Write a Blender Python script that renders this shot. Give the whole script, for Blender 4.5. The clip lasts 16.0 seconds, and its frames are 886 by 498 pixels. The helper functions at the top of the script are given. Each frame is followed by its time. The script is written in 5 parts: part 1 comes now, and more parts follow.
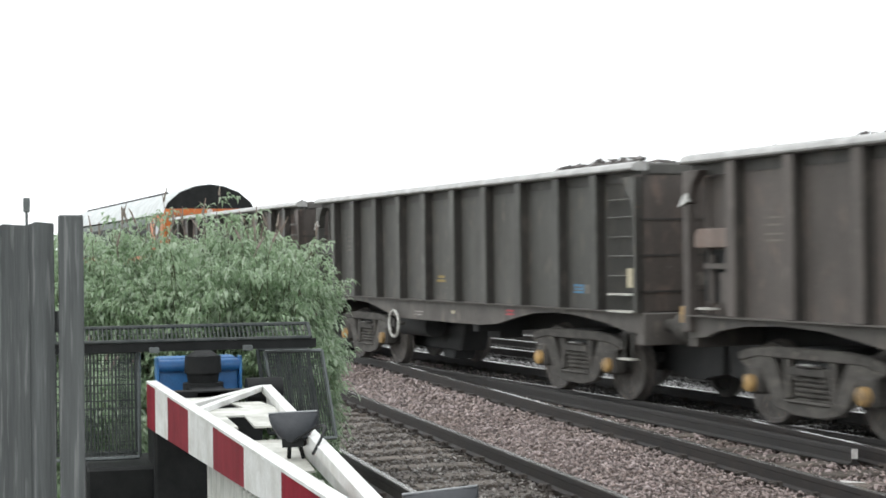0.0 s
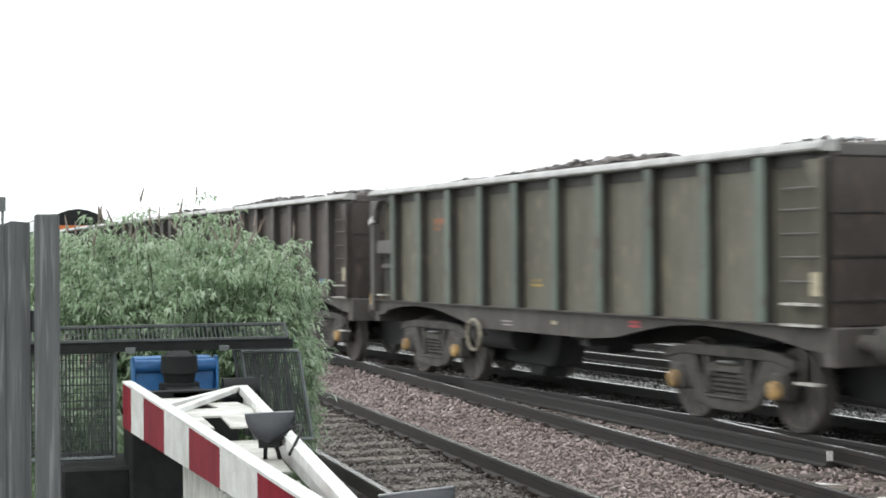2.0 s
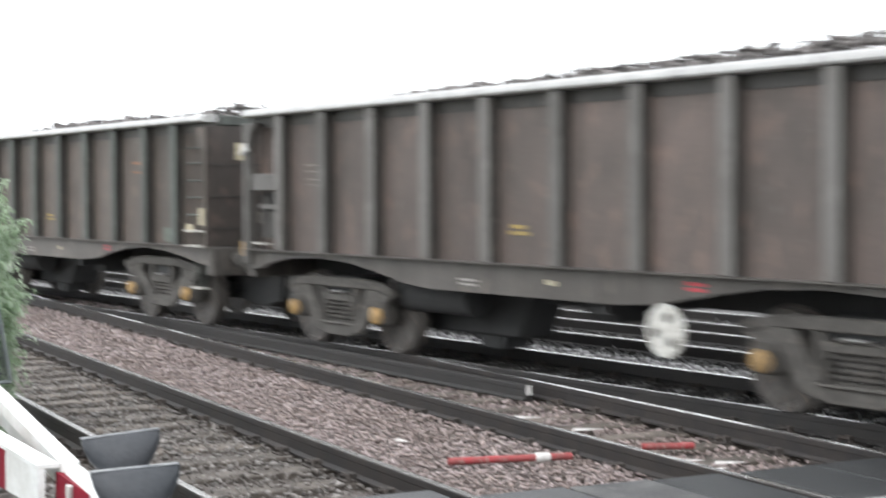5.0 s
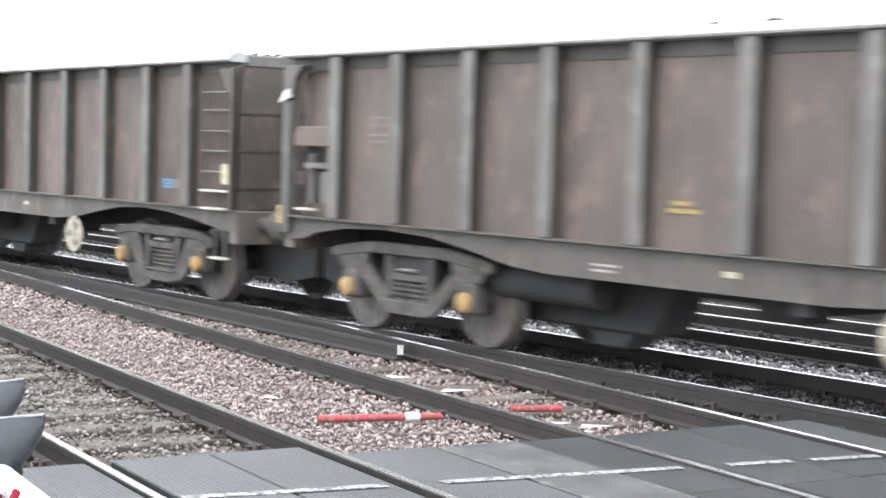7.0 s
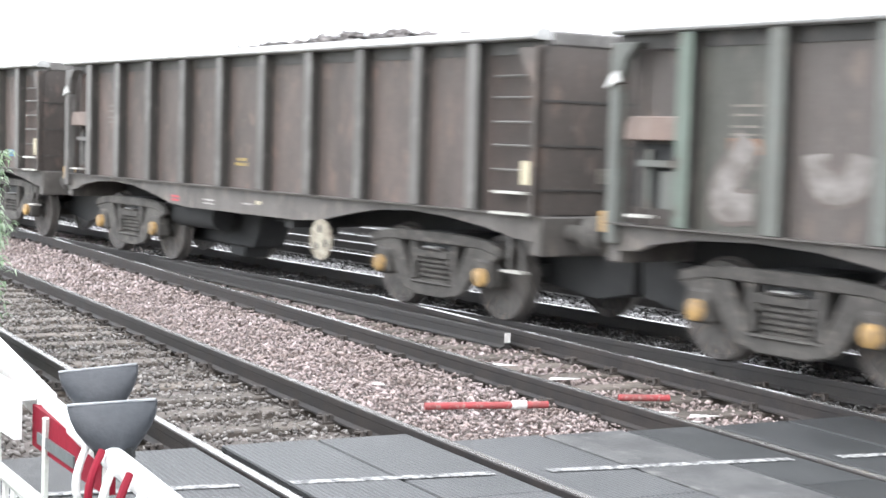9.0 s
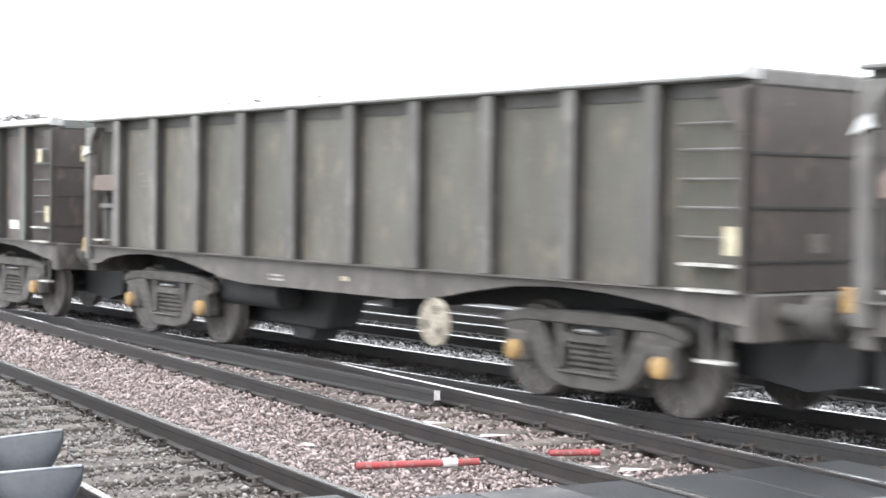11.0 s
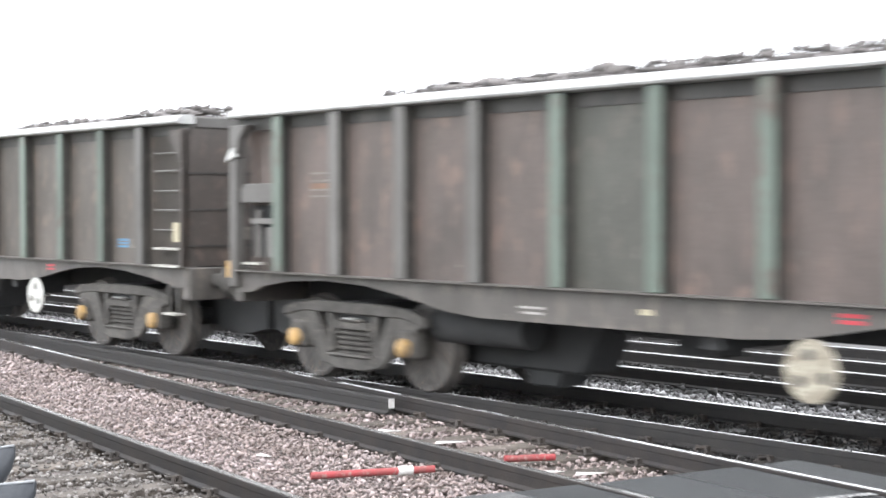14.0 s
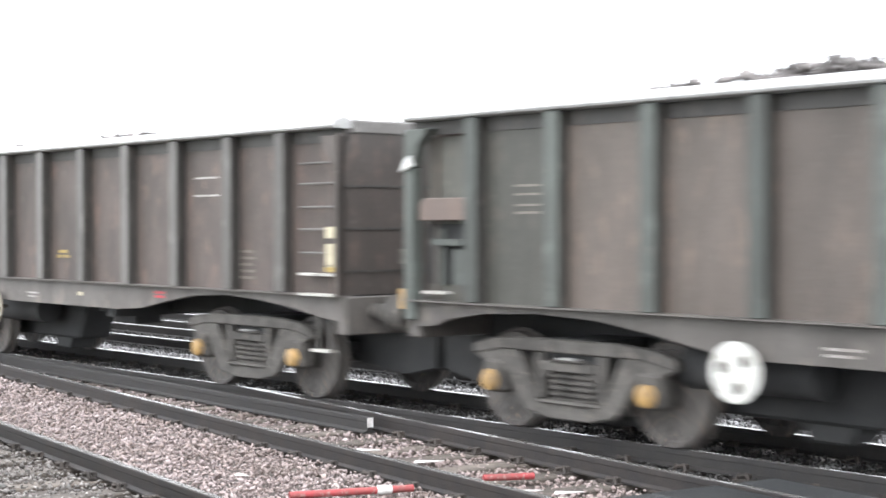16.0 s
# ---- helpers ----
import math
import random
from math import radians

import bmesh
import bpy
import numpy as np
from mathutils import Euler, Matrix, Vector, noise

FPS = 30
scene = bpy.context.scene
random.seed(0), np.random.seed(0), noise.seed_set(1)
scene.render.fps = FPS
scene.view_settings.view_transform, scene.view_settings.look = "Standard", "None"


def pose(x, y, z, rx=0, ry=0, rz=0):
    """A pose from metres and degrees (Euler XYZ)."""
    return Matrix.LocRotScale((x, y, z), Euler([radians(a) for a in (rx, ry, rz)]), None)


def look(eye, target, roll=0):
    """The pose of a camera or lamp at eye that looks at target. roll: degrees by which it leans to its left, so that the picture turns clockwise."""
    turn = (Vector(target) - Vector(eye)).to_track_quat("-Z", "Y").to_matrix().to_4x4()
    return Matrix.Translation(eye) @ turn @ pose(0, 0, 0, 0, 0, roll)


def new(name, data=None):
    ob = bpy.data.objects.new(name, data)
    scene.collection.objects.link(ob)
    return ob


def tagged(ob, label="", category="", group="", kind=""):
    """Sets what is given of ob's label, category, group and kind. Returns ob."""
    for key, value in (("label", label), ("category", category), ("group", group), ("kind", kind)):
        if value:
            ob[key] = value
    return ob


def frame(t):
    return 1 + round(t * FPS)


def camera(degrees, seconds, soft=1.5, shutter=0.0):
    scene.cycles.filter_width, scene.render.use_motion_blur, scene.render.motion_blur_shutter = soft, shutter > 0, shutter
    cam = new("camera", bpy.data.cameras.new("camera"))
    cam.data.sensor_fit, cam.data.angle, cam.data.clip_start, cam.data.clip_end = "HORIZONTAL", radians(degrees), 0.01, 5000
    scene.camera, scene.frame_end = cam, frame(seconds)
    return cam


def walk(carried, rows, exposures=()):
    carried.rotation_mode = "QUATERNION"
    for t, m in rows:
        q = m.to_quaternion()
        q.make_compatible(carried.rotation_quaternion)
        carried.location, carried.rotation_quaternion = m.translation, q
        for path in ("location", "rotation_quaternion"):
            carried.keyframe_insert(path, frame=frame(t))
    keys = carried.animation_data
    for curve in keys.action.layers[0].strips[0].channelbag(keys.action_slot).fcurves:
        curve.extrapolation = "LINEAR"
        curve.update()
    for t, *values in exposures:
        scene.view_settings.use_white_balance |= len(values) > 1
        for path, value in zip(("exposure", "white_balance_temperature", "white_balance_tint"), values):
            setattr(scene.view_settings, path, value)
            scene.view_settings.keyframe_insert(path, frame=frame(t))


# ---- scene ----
# ---- camera: hand-held at the roadside, panning with the train ----
EYE = Vector((0.0, 0.0, 1.938))
cam = camera(31.29, 16.0, soft=1.65, shutter=0.38)
# seconds, degrees to the left of +y, degrees up, roll
PAN = [(0, 74.65, 0.21, -0.71), (0.5, 75.24, 0.59, -0.24), (1, 74.79, 0.48, -0.10), (1.5, 74.49, 0.23, -0.45),
       (2, 73.83, 0.24, -0.46), (2.5, 72.46, 0.05, -0.51), (3, 70.91, -0.81, -0.57), (3.5, 69.05, -1.07, -0.46),
       (4, 67.73, -0.60, -0.26), (4.5, 66.15, -0.95, -0.07), (5, 63.25, -2.02, -0.23), (5.2, 61.51, -2.95, -0.20),
       (7.3, 58.69, -3.39, 1.80), (7.5, 59.44, -3.61, 1.75), (8, 60.71, -4.15, 1.80), (8.5, 61.54, -4.12, 1.85),
       (9, 62.60, -3.98, 1.70), (9.5, 62.53, -3.96, 1.90), (10, 61.54, -2.72, 1.80), (10.2, 60.63, -2.06, 1.70),
       (12.5, 59.88, -2.10, -0.03), (13, 59.63, -2.08, 0.20), (13.5, 59.03, -1.92, 0.10), (14, 58.28, -1.55, -0.08),
       (14.5, 58.36, -1.26, -0.30), (15, 57.92, -1.19, -0.16), (15.5, 57.74, -0.96, -0.09), (16, 57.51, -0.87, -0.09)]


def aim(yaw, pitch, roll):
    a, e = radians(yaw), radians(pitch)
    way = Vector((-math.sin(a) * math.cos(e), math.cos(a) * math.cos(e), math.sin(e)))
    return look(EYE, EYE + way, roll)


walk(cam, [(t, aim(*r)) for t, *r in PAN],
     exposures=[(0, 0.03, 6500, 8), (2.5, 0.07, 6500, 8), (5.2, 0.56, 6400, 10), (7.3, 1.24, 6280, 11), (10.2, 1.24, 6280, 11), (12.5, 1.12, 6330, 11), (16, 1.2, 6330, 11)])

# ---- light: bright overcast ----
world = bpy.data.worlds.new("overcast")
scene.world = world
world.use_nodes = True
wn = world.node_tree.nodes
sky = wn.new("ShaderNodeTexSky")
sky.sky_type, sky.sun_disc = "NISHITA", False
sky.sun_elevation, sky.sun_rotation = radians(55), radians(200)
sky.air_density, sky.dust_density = 1.0, 4.0
grey = wn.new("ShaderNodeHueSaturation")
grey.inputs["Saturation"].default_value = 0.12
world.node_tree.links.new(sky.outputs[0], grey.inputs["Color"])
cloud = wn.new("ShaderNodeMix")            # an even cloud layer before the sky
cloud.data_type = "RGBA"
cloud.inputs["Factor"].default_value = 0.85
cloud.inputs["B"].default_value = (11.3, 11.6, 11.9, 1)
world.node_tree.links.new(grey.outputs[0], cloud.inputs["A"])
world.node_tree.links.new(cloud.outputs["Result"], wn["Background"].inputs[0])
wn["Background"].inputs[1].default_value = 0.15
sun = new("sun", bpy.data.lights.new("sun", "SUN"))
sun.data.energy, sun.data.angle, sun.data.color = 0.6, radians(40), (1.0, 0.97, 0.93)
sun.matrix_world = look((10, -25, 40), (-10, 5, 0))


# ---- materials ----
def material(name, base, second=None, scale=3.0, streak=1.0, rough=0.7, metal=0.0, bump=0.15, grain=60.0, vary=0.0, patch=0.5,
             third=None, coords="Object", spread=0.12, scuff=None):
    """A surface of one colour that turns into a second in patches, with fine grain; streak < 1 draws the patches out upright."""
    m = bpy.data.materials.new(name)
    m.use_nodes = True
    n, l = m.node_tree.nodes, m.node_tree.links
    b = n["Principled BSDF"]
    tc = n.new("ShaderNodeTexCoord")
    mp = n.new("ShaderNodeMapping")
    mp.inputs["Scale"].default_value = (1, 1, streak)
    l.new(tc.outputs[coords], mp.inputs[0])
    info = n.new("ShaderNodeObjectInfo")
    add = n.new("ShaderNodeVectorMath")
    add.operation = "ADD"
    mul = n.new("ShaderNodeVectorMath")
    mul.operation = "SCALE"
    mul.inputs["Scale"].default_value = 40.0
    comb = n.new("ShaderNodeCombineXYZ")
    for k in range(3):
        l.new(info.outputs["Random"], comb.inputs[k])
    l.new(comb.outputs[0], mul.inputs[0])
    l.new(mp.outputs[0], add.inputs[0])
    l.new(mul.outputs[0], add.inputs[1])
    big = n.new("ShaderNodeTexNoise")
    big.inputs["Scale"].default_value, big.inputs["Detail"].default_value, big.inputs["Roughness"].default_value = scale, 6, 0.65
    l.new(add.outputs[0], big.inputs["Vector"])
    fine = n.new("ShaderNodeTexNoise")
    fine.inputs["Scale"].default_value, fine.inputs["Detail"].default_value = grain, 4
    l.new(mp.outputs[0] if streak < 0.1 else tc.outputs[coords], fine.inputs["Vector"])
    ramp = n.new("ShaderNodeMapRange")
    ramp.inputs["From Min"].default_value, ramp.inputs["From Max"].default_value = patch - spread, patch + spread
    l.new(big.outputs[0], ramp.inputs[0])
    mix = n.new("ShaderNodeMix")
    mix.data_type = "RGBA"
    mix.inputs["A"].default_value = (*base, 1)
    mix.inputs["B"].default_value = (*(second or [c * 0.7 for c in base]), 1)
    l.new(ramp.outputs[0], mix.inputs["Factor"])
    out = mix.outputs["Result"]
    if third:
        big2 = n.new("ShaderNodeTexNoise")
        big2.inputs["Scale"].default_value, big2.inputs["Detail"].default_value = scale * 3.1, 8
        l.new(add.outputs[0], big2.inputs["Vector"])
        r2 = n.new("ShaderNodeMapRange")
        r2.inputs["From Min"].default_value, r2.inputs["From Max"].default_value = 0.56, 0.68
        l.new(big2.outputs[0], r2.inputs[0])
        m2 = n.new("ShaderNodeMix")
        m2.data_type = "RGBA"
        l.new(r2.outputs[0], m2.inputs["Factor"])
        l.new(out, m2.inputs["A"])
        m2.inputs["B"].default_value = (*third, 1)
        out = m2.outputs["Result"]
    if scuff:
        spots = n.new("ShaderNodeTexNoise")
        spots.inputs["Scale"].default_value, spots.inputs["Detail"].default_value, spots.inputs["Roughness"].default_value = scale * 4.5, 10, 0.75
        l.new(add.outputs[0], spots.inputs["Vector"])
        r3 = n.new("ShaderNodeMapRange")
        r3.inputs["From Min"].default_value, r3.inputs["From Max"].default_value, r3.inputs["To Max"].default_value = 0.60, 0.72, 0.8
        l.new(spots.outputs[0], r3.inputs[0])
        m3 = n.new("ShaderNodeMix")
        m3.data_type = "RGBA"
        l.new(r3.outputs[0], m3.inputs["Factor"])
        l.new(out, m3.inputs["A"])
        m3.inputs["B"].default_value = (*scuff, 1)
        out = m3.outputs["Result"]
    hsv = n.new("ShaderNodeHueSaturation")
    val = n.new("ShaderNodeMapRange")
    val.inputs["To Min"].default_value, val.inputs["To Max"].default_value = 0.82, 1.18
    l.new(fine.outputs[0], val.inputs[0])
    if vary:
        rnd = n.new("ShaderNodeMapRange")
        rnd.inputs["To Min"].default_value, rnd.inputs["To Max"].default_value = 1 - vary, 1 + vary
        l.new(info.outputs["Random"], rnd.inputs[0])
        prod = n.new("ShaderNodeMath")
        prod.operation = "MULTIPLY"
        l.new(val.outputs[0], prod.inputs[0])
        l.new(rnd.outputs[0], prod.inputs[1])
        l.new(prod.outputs[0], hsv.inputs["Value"])
    else:
        l.new(val.outputs[0], hsv.inputs["Value"])
    l.new(out, hsv.inputs["Color"])
    l.new(hsv.outputs[0], b.inputs["Base Color"])
    rr = n.new("ShaderNodeMapRange")
    rr.inputs["To Min"].default_value, rr.inputs["To Max"].default_value = max(rough - 0.12, 0.03), min(rough + 0.12, 1)
    l.new(big.outputs[0], rr.inputs[0])
    l.new(rr.outputs[0], b.inputs["Roughness"])
    b.inputs["Metallic"].default_value = metal
    if bump:
        bp = n.new("ShaderNodeBump")
        bp.inputs["Strength"].default_value, bp.inputs["Distance"].default_value = bump, 0.02
        l.new(fine.outputs[0], bp.inputs["Height"])
        l.new(bp.outputs[0], b.inputs["Normal"])
    return m


def island_material(name, colours, rough=0.8, bump=0.3, grain=40.0, translucent=0.0, mud=None):
    """A surface whose every loose piece takes a colour of its own from a ramp."""
    m = bpy.data.materials.new(name)
    m.use_nodes = True
    n, l = m.node_tree.nodes, m.node_tree.links
    b = n["Principled BSDF"]
    g = n.new("ShaderNodeNewGeometry")
    r = n.new("ShaderNodeValToRGB")
    for k, c in enumerate(colours):
        e = r.color_ramp.elements[k] if k < 2 else r.color_ramp.elements.new(k / (len(colours) - 1))
        e.color = (*c, 1)
    for k in range(len(colours)):
        r.color_ramp.elements[k].position = k / (len(colours) - 1)
    l.new(g.outputs["Random Per Island"], r.inputs[0])
    tc = n.new("ShaderNodeTexCoord")
    f = n.new("ShaderNodeTexNoise")
    f.inputs["Scale"].default_value, f.inputs["Detail"].default_value = grain, 3
    l.new(tc.outputs["Object"], f.inputs["Vector"])
    h = n.new("ShaderNodeHueSaturation")
    v = n.new("ShaderNodeMapRange")
    v.inputs["To Min"].default_value, v.inputs["To Max"].default_value = 0.75, 1.25
    l.new(f.outputs[0], v.inputs[0])
    l.new(v.outputs[0], h.inputs["Value"])
    stone = r.outputs[0]
    if mud:
        big, fade, mix = n.new("ShaderNodeTexNoise"), n.new("ShaderNodeMapRange"), n.new("ShaderNodeMix")
        big.inputs["Scale"].default_value, big.inputs["Detail"].default_value, big.inputs["Roughness"].default_value = 1.1, 5, 0.65
        l.new(tc.outputs["Object"], big.inputs["Vector"])
        fade.inputs["From Min"].default_value, fade.inputs["From Max"].default_value, fade.inputs["To Max"].default_value = 0.46, 0.66, 0.75
        l.new(big.outputs[0], fade.inputs[0])
        mix.data_type = "RGBA"
        l.new(fade.outputs[0], mix.inputs["Factor"])
        l.new(stone, mix.inputs["A"])
        mix.inputs["B"].default_value = (*mud, 1)
        stone = mix.outputs["Result"]
    l.new(stone, h.inputs["Color"])
    l.new(h.outputs[0], b.inputs["Base Color"])
    b.inputs["Roughness"].default_value = rough
    if translucent:
        t = n.new("ShaderNodeBsdfTranslucent")
        l.new(h.outputs[0], t.inputs["Color"])
        x = n.new("ShaderNodeMixShader")
        x.inputs[0].default_value = translucent
        l.new(b.outputs[0], x.inputs[1])
        l.new(t.outputs[0], x.inputs[2])
        l.new(x.outputs[0], n["Material Output"].inputs["Surface"])
    if bump:
        bp = n.new("ShaderNodeBump")
        bp.inputs["Strength"].default_value, bp.inputs["Distance"].default_value = bump, 0.01
        l.new(f.outputs[0], bp.inputs["Height"])
        l.new(bp.outputs[0], b.inputs["Normal"])
    return m


M_SOIL = material("soil_and_grass", (0.10, 0.095, 0.06), (0.05, 0.075, 0.025), scale=0.6, rough=0.9, bump=0.5, grain=9)
M_BED = material("ballast_bed", (0.13, 0.11, 0.10), (0.07, 0.06, 0.052), scale=1.5, rough=0.85, bump=0.8, grain=24, third=(0.2, 0.17, 0.16))
M_STONE = island_material("pink_granite_ballast", [(0.15, 0.122, 0.117), (0.42, 0.345, 0.335), (0.23, 0.185, 0.18), (0.50, 0.42, 0.41), (0.32, 0.255, 0.245), (0.40, 0.32, 0.295), (0.18, 0.145, 0.135)], 0.5, mud=(0.19, 0.145, 0.125))
M_STONE_OLD = island_material("grey_dirty_ballast", [(0.055, 0.05, 0.046), (0.24, 0.22, 0.205), (0.11, 0.10, 0.092), (0.35, 0.325, 0.305), (0.08, 0.072, 0.066), (0.2, 0.18, 0.166)], 0.45, mud=(0.115, 0.098, 0.086))
M_BLACKSTONE = island_material("black_ballast", [(0.040, 0.039, 0.038), (0.060, 0.058, 0.056), (0.047, 0.045, 0.044), (0.064, 0.061, 0.059)], 0.6)
M_FARBED = material("dark_track_bed", (0.058, 0.056, 0.055), (0.042, 0.04, 0.039), scale=1.3, rough=0.85, bump=0.8, grain=22, third=(0.085, 0.08, 0.078))
# stones lightened to paint the shine of wet ballast
M_PALESHEEN = island_material("wet_sheen_ballast", [(0.16, 0.155, 0.155), (0.42, 0.41, 0.41), (0.27, 0.26, 0.26), (0.52, 0.51, 0.51)], 0.35)
M_DARKTIE = material("dark_sleeper", (0.05, 0.045, 0.041), (0.075, 0.067, 0.06), scale=5, rough=0.5, bump=0.4, grain=30, vary=0.2)
M_SLEEPER = material("weathered_sleeper_timber", (0.155, 0.132, 0.112), (0.085, 0.072, 0.062), scale=5, rough=0.8, bump=0.5, grain=30, vary=0.3)
M_RAILTOP = material("worn_rail_head", (0.58, 0.575, 0.57), (0.38, 0.365, 0.35), scale=6, rough=0.24, metal=0.75, bump=0.05)
M_RAIL = material("dark_rail_steel", (0.031, 0.029, 0.029), (0.045, 0.039, 0.036), scale=4, rough=0.6, bump=0.2)
M_RAILBLACK = material("black_rail_steel", (0.022, 0.021, 0.021), (0.032, 0.029, 0.027), scale=4, rough=0.65, bump=0.2)
M_CHAIR = material("rail_clip_iron", (0.035, 0.03, 0.027), (0.058, 0.047, 0.04), scale=8, rough=0.7, vary=0.2)
M_ROAD = material("asphalt", (0.085, 0.085, 0.085), (0.055, 0.055, 0.056), scale=1.6, rough=0.6, bump=0.5, grain=120)
M_DECK = material("rubber_deck_panel", (0.046, 0.048, 0.050), (0.066, 0.068, 0.070), scale=1.2, rough=0.5, bump=0.4, grain=90, vary=0.18)
# wet deck copy with the train's shade put into its colour
M_DECKSHADE = material("wet_shaded_deck_panel", (0.031, 0.033, 0.034), (0.046, 0.048, 0.049), scale=1.2, rough=0.5, bump=0.4, grain=90, vary=0.15)
M_INFILL = material("concrete_infill", (0.10, 0.10, 0.099), (0.06, 0.06, 0.061), scale=2.2, rough=0.6, third=(0.14, 0.14, 0.135), bump=0.4, grain=110, vary=0.15)
M_LINE = material("worn_road_paint", (0.44, 0.44, 0.43), (0.09, 0.09, 0.093), scale=22, rough=0.6, patch=0.48, spread=0.1)
M_PIPE = material("red_plastic_pipe", (0.36, 0.06, 0.065), (0.25, 0.085, 0.08), scale=9, rough=0.5, third=(0.33, 0.18, 0.165))
M_LITTER = material("white_litter", (0.75, 0.74, 0.72), (0.55, 0.52, 0.5), scale=12, rough=0.7)
M_FENCE = material("weathered_grey_board", (0.128, 0.137, 0.136), (0.056, 0.06, 0.061), scale=15, streak=0.05, rough=0.8, bump=0.3, grain=90, vary=0.18, third=(0.185, 0.193, 0.19), spread=0.24)
M_ARMWHITE = material("white_barrier_paint", (0.78, 0.79, 0.78), (0.6, 0.6, 0.57), scale=4, rough=0.45, bump=0.08)
M_ARMRED = material("red_barrier_paint", (0.23, 0.005, 0.02), (0.16, 0.006, 0.017), scale=4, rough=0.65, bump=0.08, streak=0.3)
M_WEB = material("dirty_white_web", (0.62, 0.62, 0.58), (0.36, 0.36, 0.32), scale=5, rough=0.6, third=(0.5, 0.49, 0.44))
M_DARK = material("black_machine_iron", (0.010, 0.011, 0.0115), (0.019, 0.020, 0.020), scale=5, rough=0.6)
M_MESH = material("dark_guard_wire", (0.045, 0.052, 0.052), (0.075, 0.082, 0.08), scale=8, rough=0.6)
M_GALV = material("grey_steel_frame", (0.16, 0.18, 0.18), (0.11, 0.12, 0.12), scale=6, rough=0.5, metal=0.3)
M_BLUE = material("blue_painted_cover", (0.05, 0.22, 0.52), (0.04, 0.16, 0.40), scale=4, rough=0.35)
M_HOOD = material("grey_lamp_hood", (0.040, 0.044, 0.050), (0.055, 0.058, 0.064), scale=5, rough=0.38)
M_LITEDGE = material("lit_hood_edge", (0.36, 0.37, 0.38), (0.2, 0.21, 0.22), scale=14, rough=0.5)
M_LENS = material("red_lamp_lens", (0.35, 0.01, 0.01), (0.3, 0.01, 0.01), rough=0.15)
M_SKIRT = material("white_skirt_bar", (0.66, 0.66, 0.62), (0.45, 0.46, 0.42), scale=5, rough=0.5)
M_LEAF = island_material("shrub_leaf", [(0.23, 0.325, 0.19), (0.41, 0.52, 0.355), (0.30, 0.41, 0.255), (0.51, 0.595, 0.465), (0.265, 0.36, 0.215)], 0.45, bump=0.1, translucent=0.5)
M_STEM = material("shrub_stem", (0.10, 0.085, 0.05), (0.07, 0.07, 0.035), scale=8, rough=0.8)
M_SPIKE = material("dry_flower_spike", (0.26, 0.22, 0.19), (0.18, 0.14, 0.12), scale=9, rough=0.9)
M_BOGIE = material("dirty_bogie_steel", (0.090, 0.084, 0.077), (0.053, 0.049, 0.045), scale=4, rough=0.75, third=(0.125, 0.112, 0.099), vary=0.15)
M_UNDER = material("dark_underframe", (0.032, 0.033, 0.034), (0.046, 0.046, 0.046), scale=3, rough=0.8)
M_TYRE = material("scuffed_wheel_tyre", (0.105, 0.096, 0.09), (0.06, 0.054, 0.05), scale=6, rough=0.6, third=(0.14, 0.11, 0.09))
M_WHEEL = material("dull_wheel_steel", (0.036, 0.034, 0.032), (0.058, 0.052, 0.047), scale=5, rough=0.6, metal=0.2)
M_YELLOW = material("yellow_axlebox_cap", (0.48, 0.30, 0.11), (0.22, 0.15, 0.08), scale=6, rough=0.5, vary=0.2)
# worn steel whose pale colour holds the sky's reflection
M_SKYSHEEN = material("wet_worn_sky_sheen", (0.43, 0.43, 0.42), (0.30, 0.295, 0.29), scale=4, rough=0.38, third=(0.36, 0.35, 0.34))
M_LOAD = island_material("scrap_load", [(0.05, 0.046, 0.044), (0.16, 0.145, 0.138), (0.09, 0.081, 0.076), (0.24, 0.22, 0.21)], 0.6)
M_WHITE = material("white_stencil_paint", (0.72, 0.72, 0.7), (0.5, 0.5, 0.48), scale=10, rough=0.6)
M_STEP = material("worn_white_step_paint", (0.56, 0.55, 0.51), (0.2, 0.185, 0.165), scale=6, rough=0.6, patch=0.55, spread=0.12)
M_OLDWHITE = material("old_white_stencil", (0.42, 0.40, 0.38), (0.15, 0.125, 0.11), scale=9, rough=0.6, patch=0.55, spread=0.1)
M_CREAM = material("cream_label_plate", (0.54, 0.48, 0.34), (0.40, 0.355, 0.25), scale=10, rough=0.5)
M_WHEELCREAM = material("cream_hand_wheel", (0.42, 0.39, 0.31), (0.22, 0.19, 0.145), scale=9, rough=0.55, third=(0.14, 0.11, 0.085))
M_WHEELWHITE = material("white_hand_wheel", (0.66, 0.66, 0.63), (0.45, 0.44, 0.40), scale=9, rough=0.5, third=(0.26, 0.24, 0.21))
M_LABELBLUE = material("blue_placard", (0.06, 0.26, 0.47), (0.08, 0.19, 0.31), scale=10, rough=0.4)
M_LABELRED = material("red_stencil", (0.55, 0.05, 0.07), (0.4, 0.06, 0.07), scale=10, rough=0.5)
M_LABELYEL = material("yellow_stencil", (0.40, 0.29, 0.08), (0.17, 0.13, 0.075), scale=10, rough=0.5, patch=0.52)
M_FAINT = material("faded_stencil_paint", (0.2, 0.18, 0.155), (0.12, 0.105, 0.094), scale=12, rough=0.6)
M_RUSTMARK = material("orange_marking", (0.30, 0.15, 0.095), (0.12, 0.09, 0.07), scale=11, rough=0.8, patch=0.56, spread=0.1)
M_RUSTPATCH = material("rust_patch", (0.21, 0.125, 0.085), (0.115, 0.09, 0.075), scale=7, rough=0.8, patch=0.55, spread=0.14)
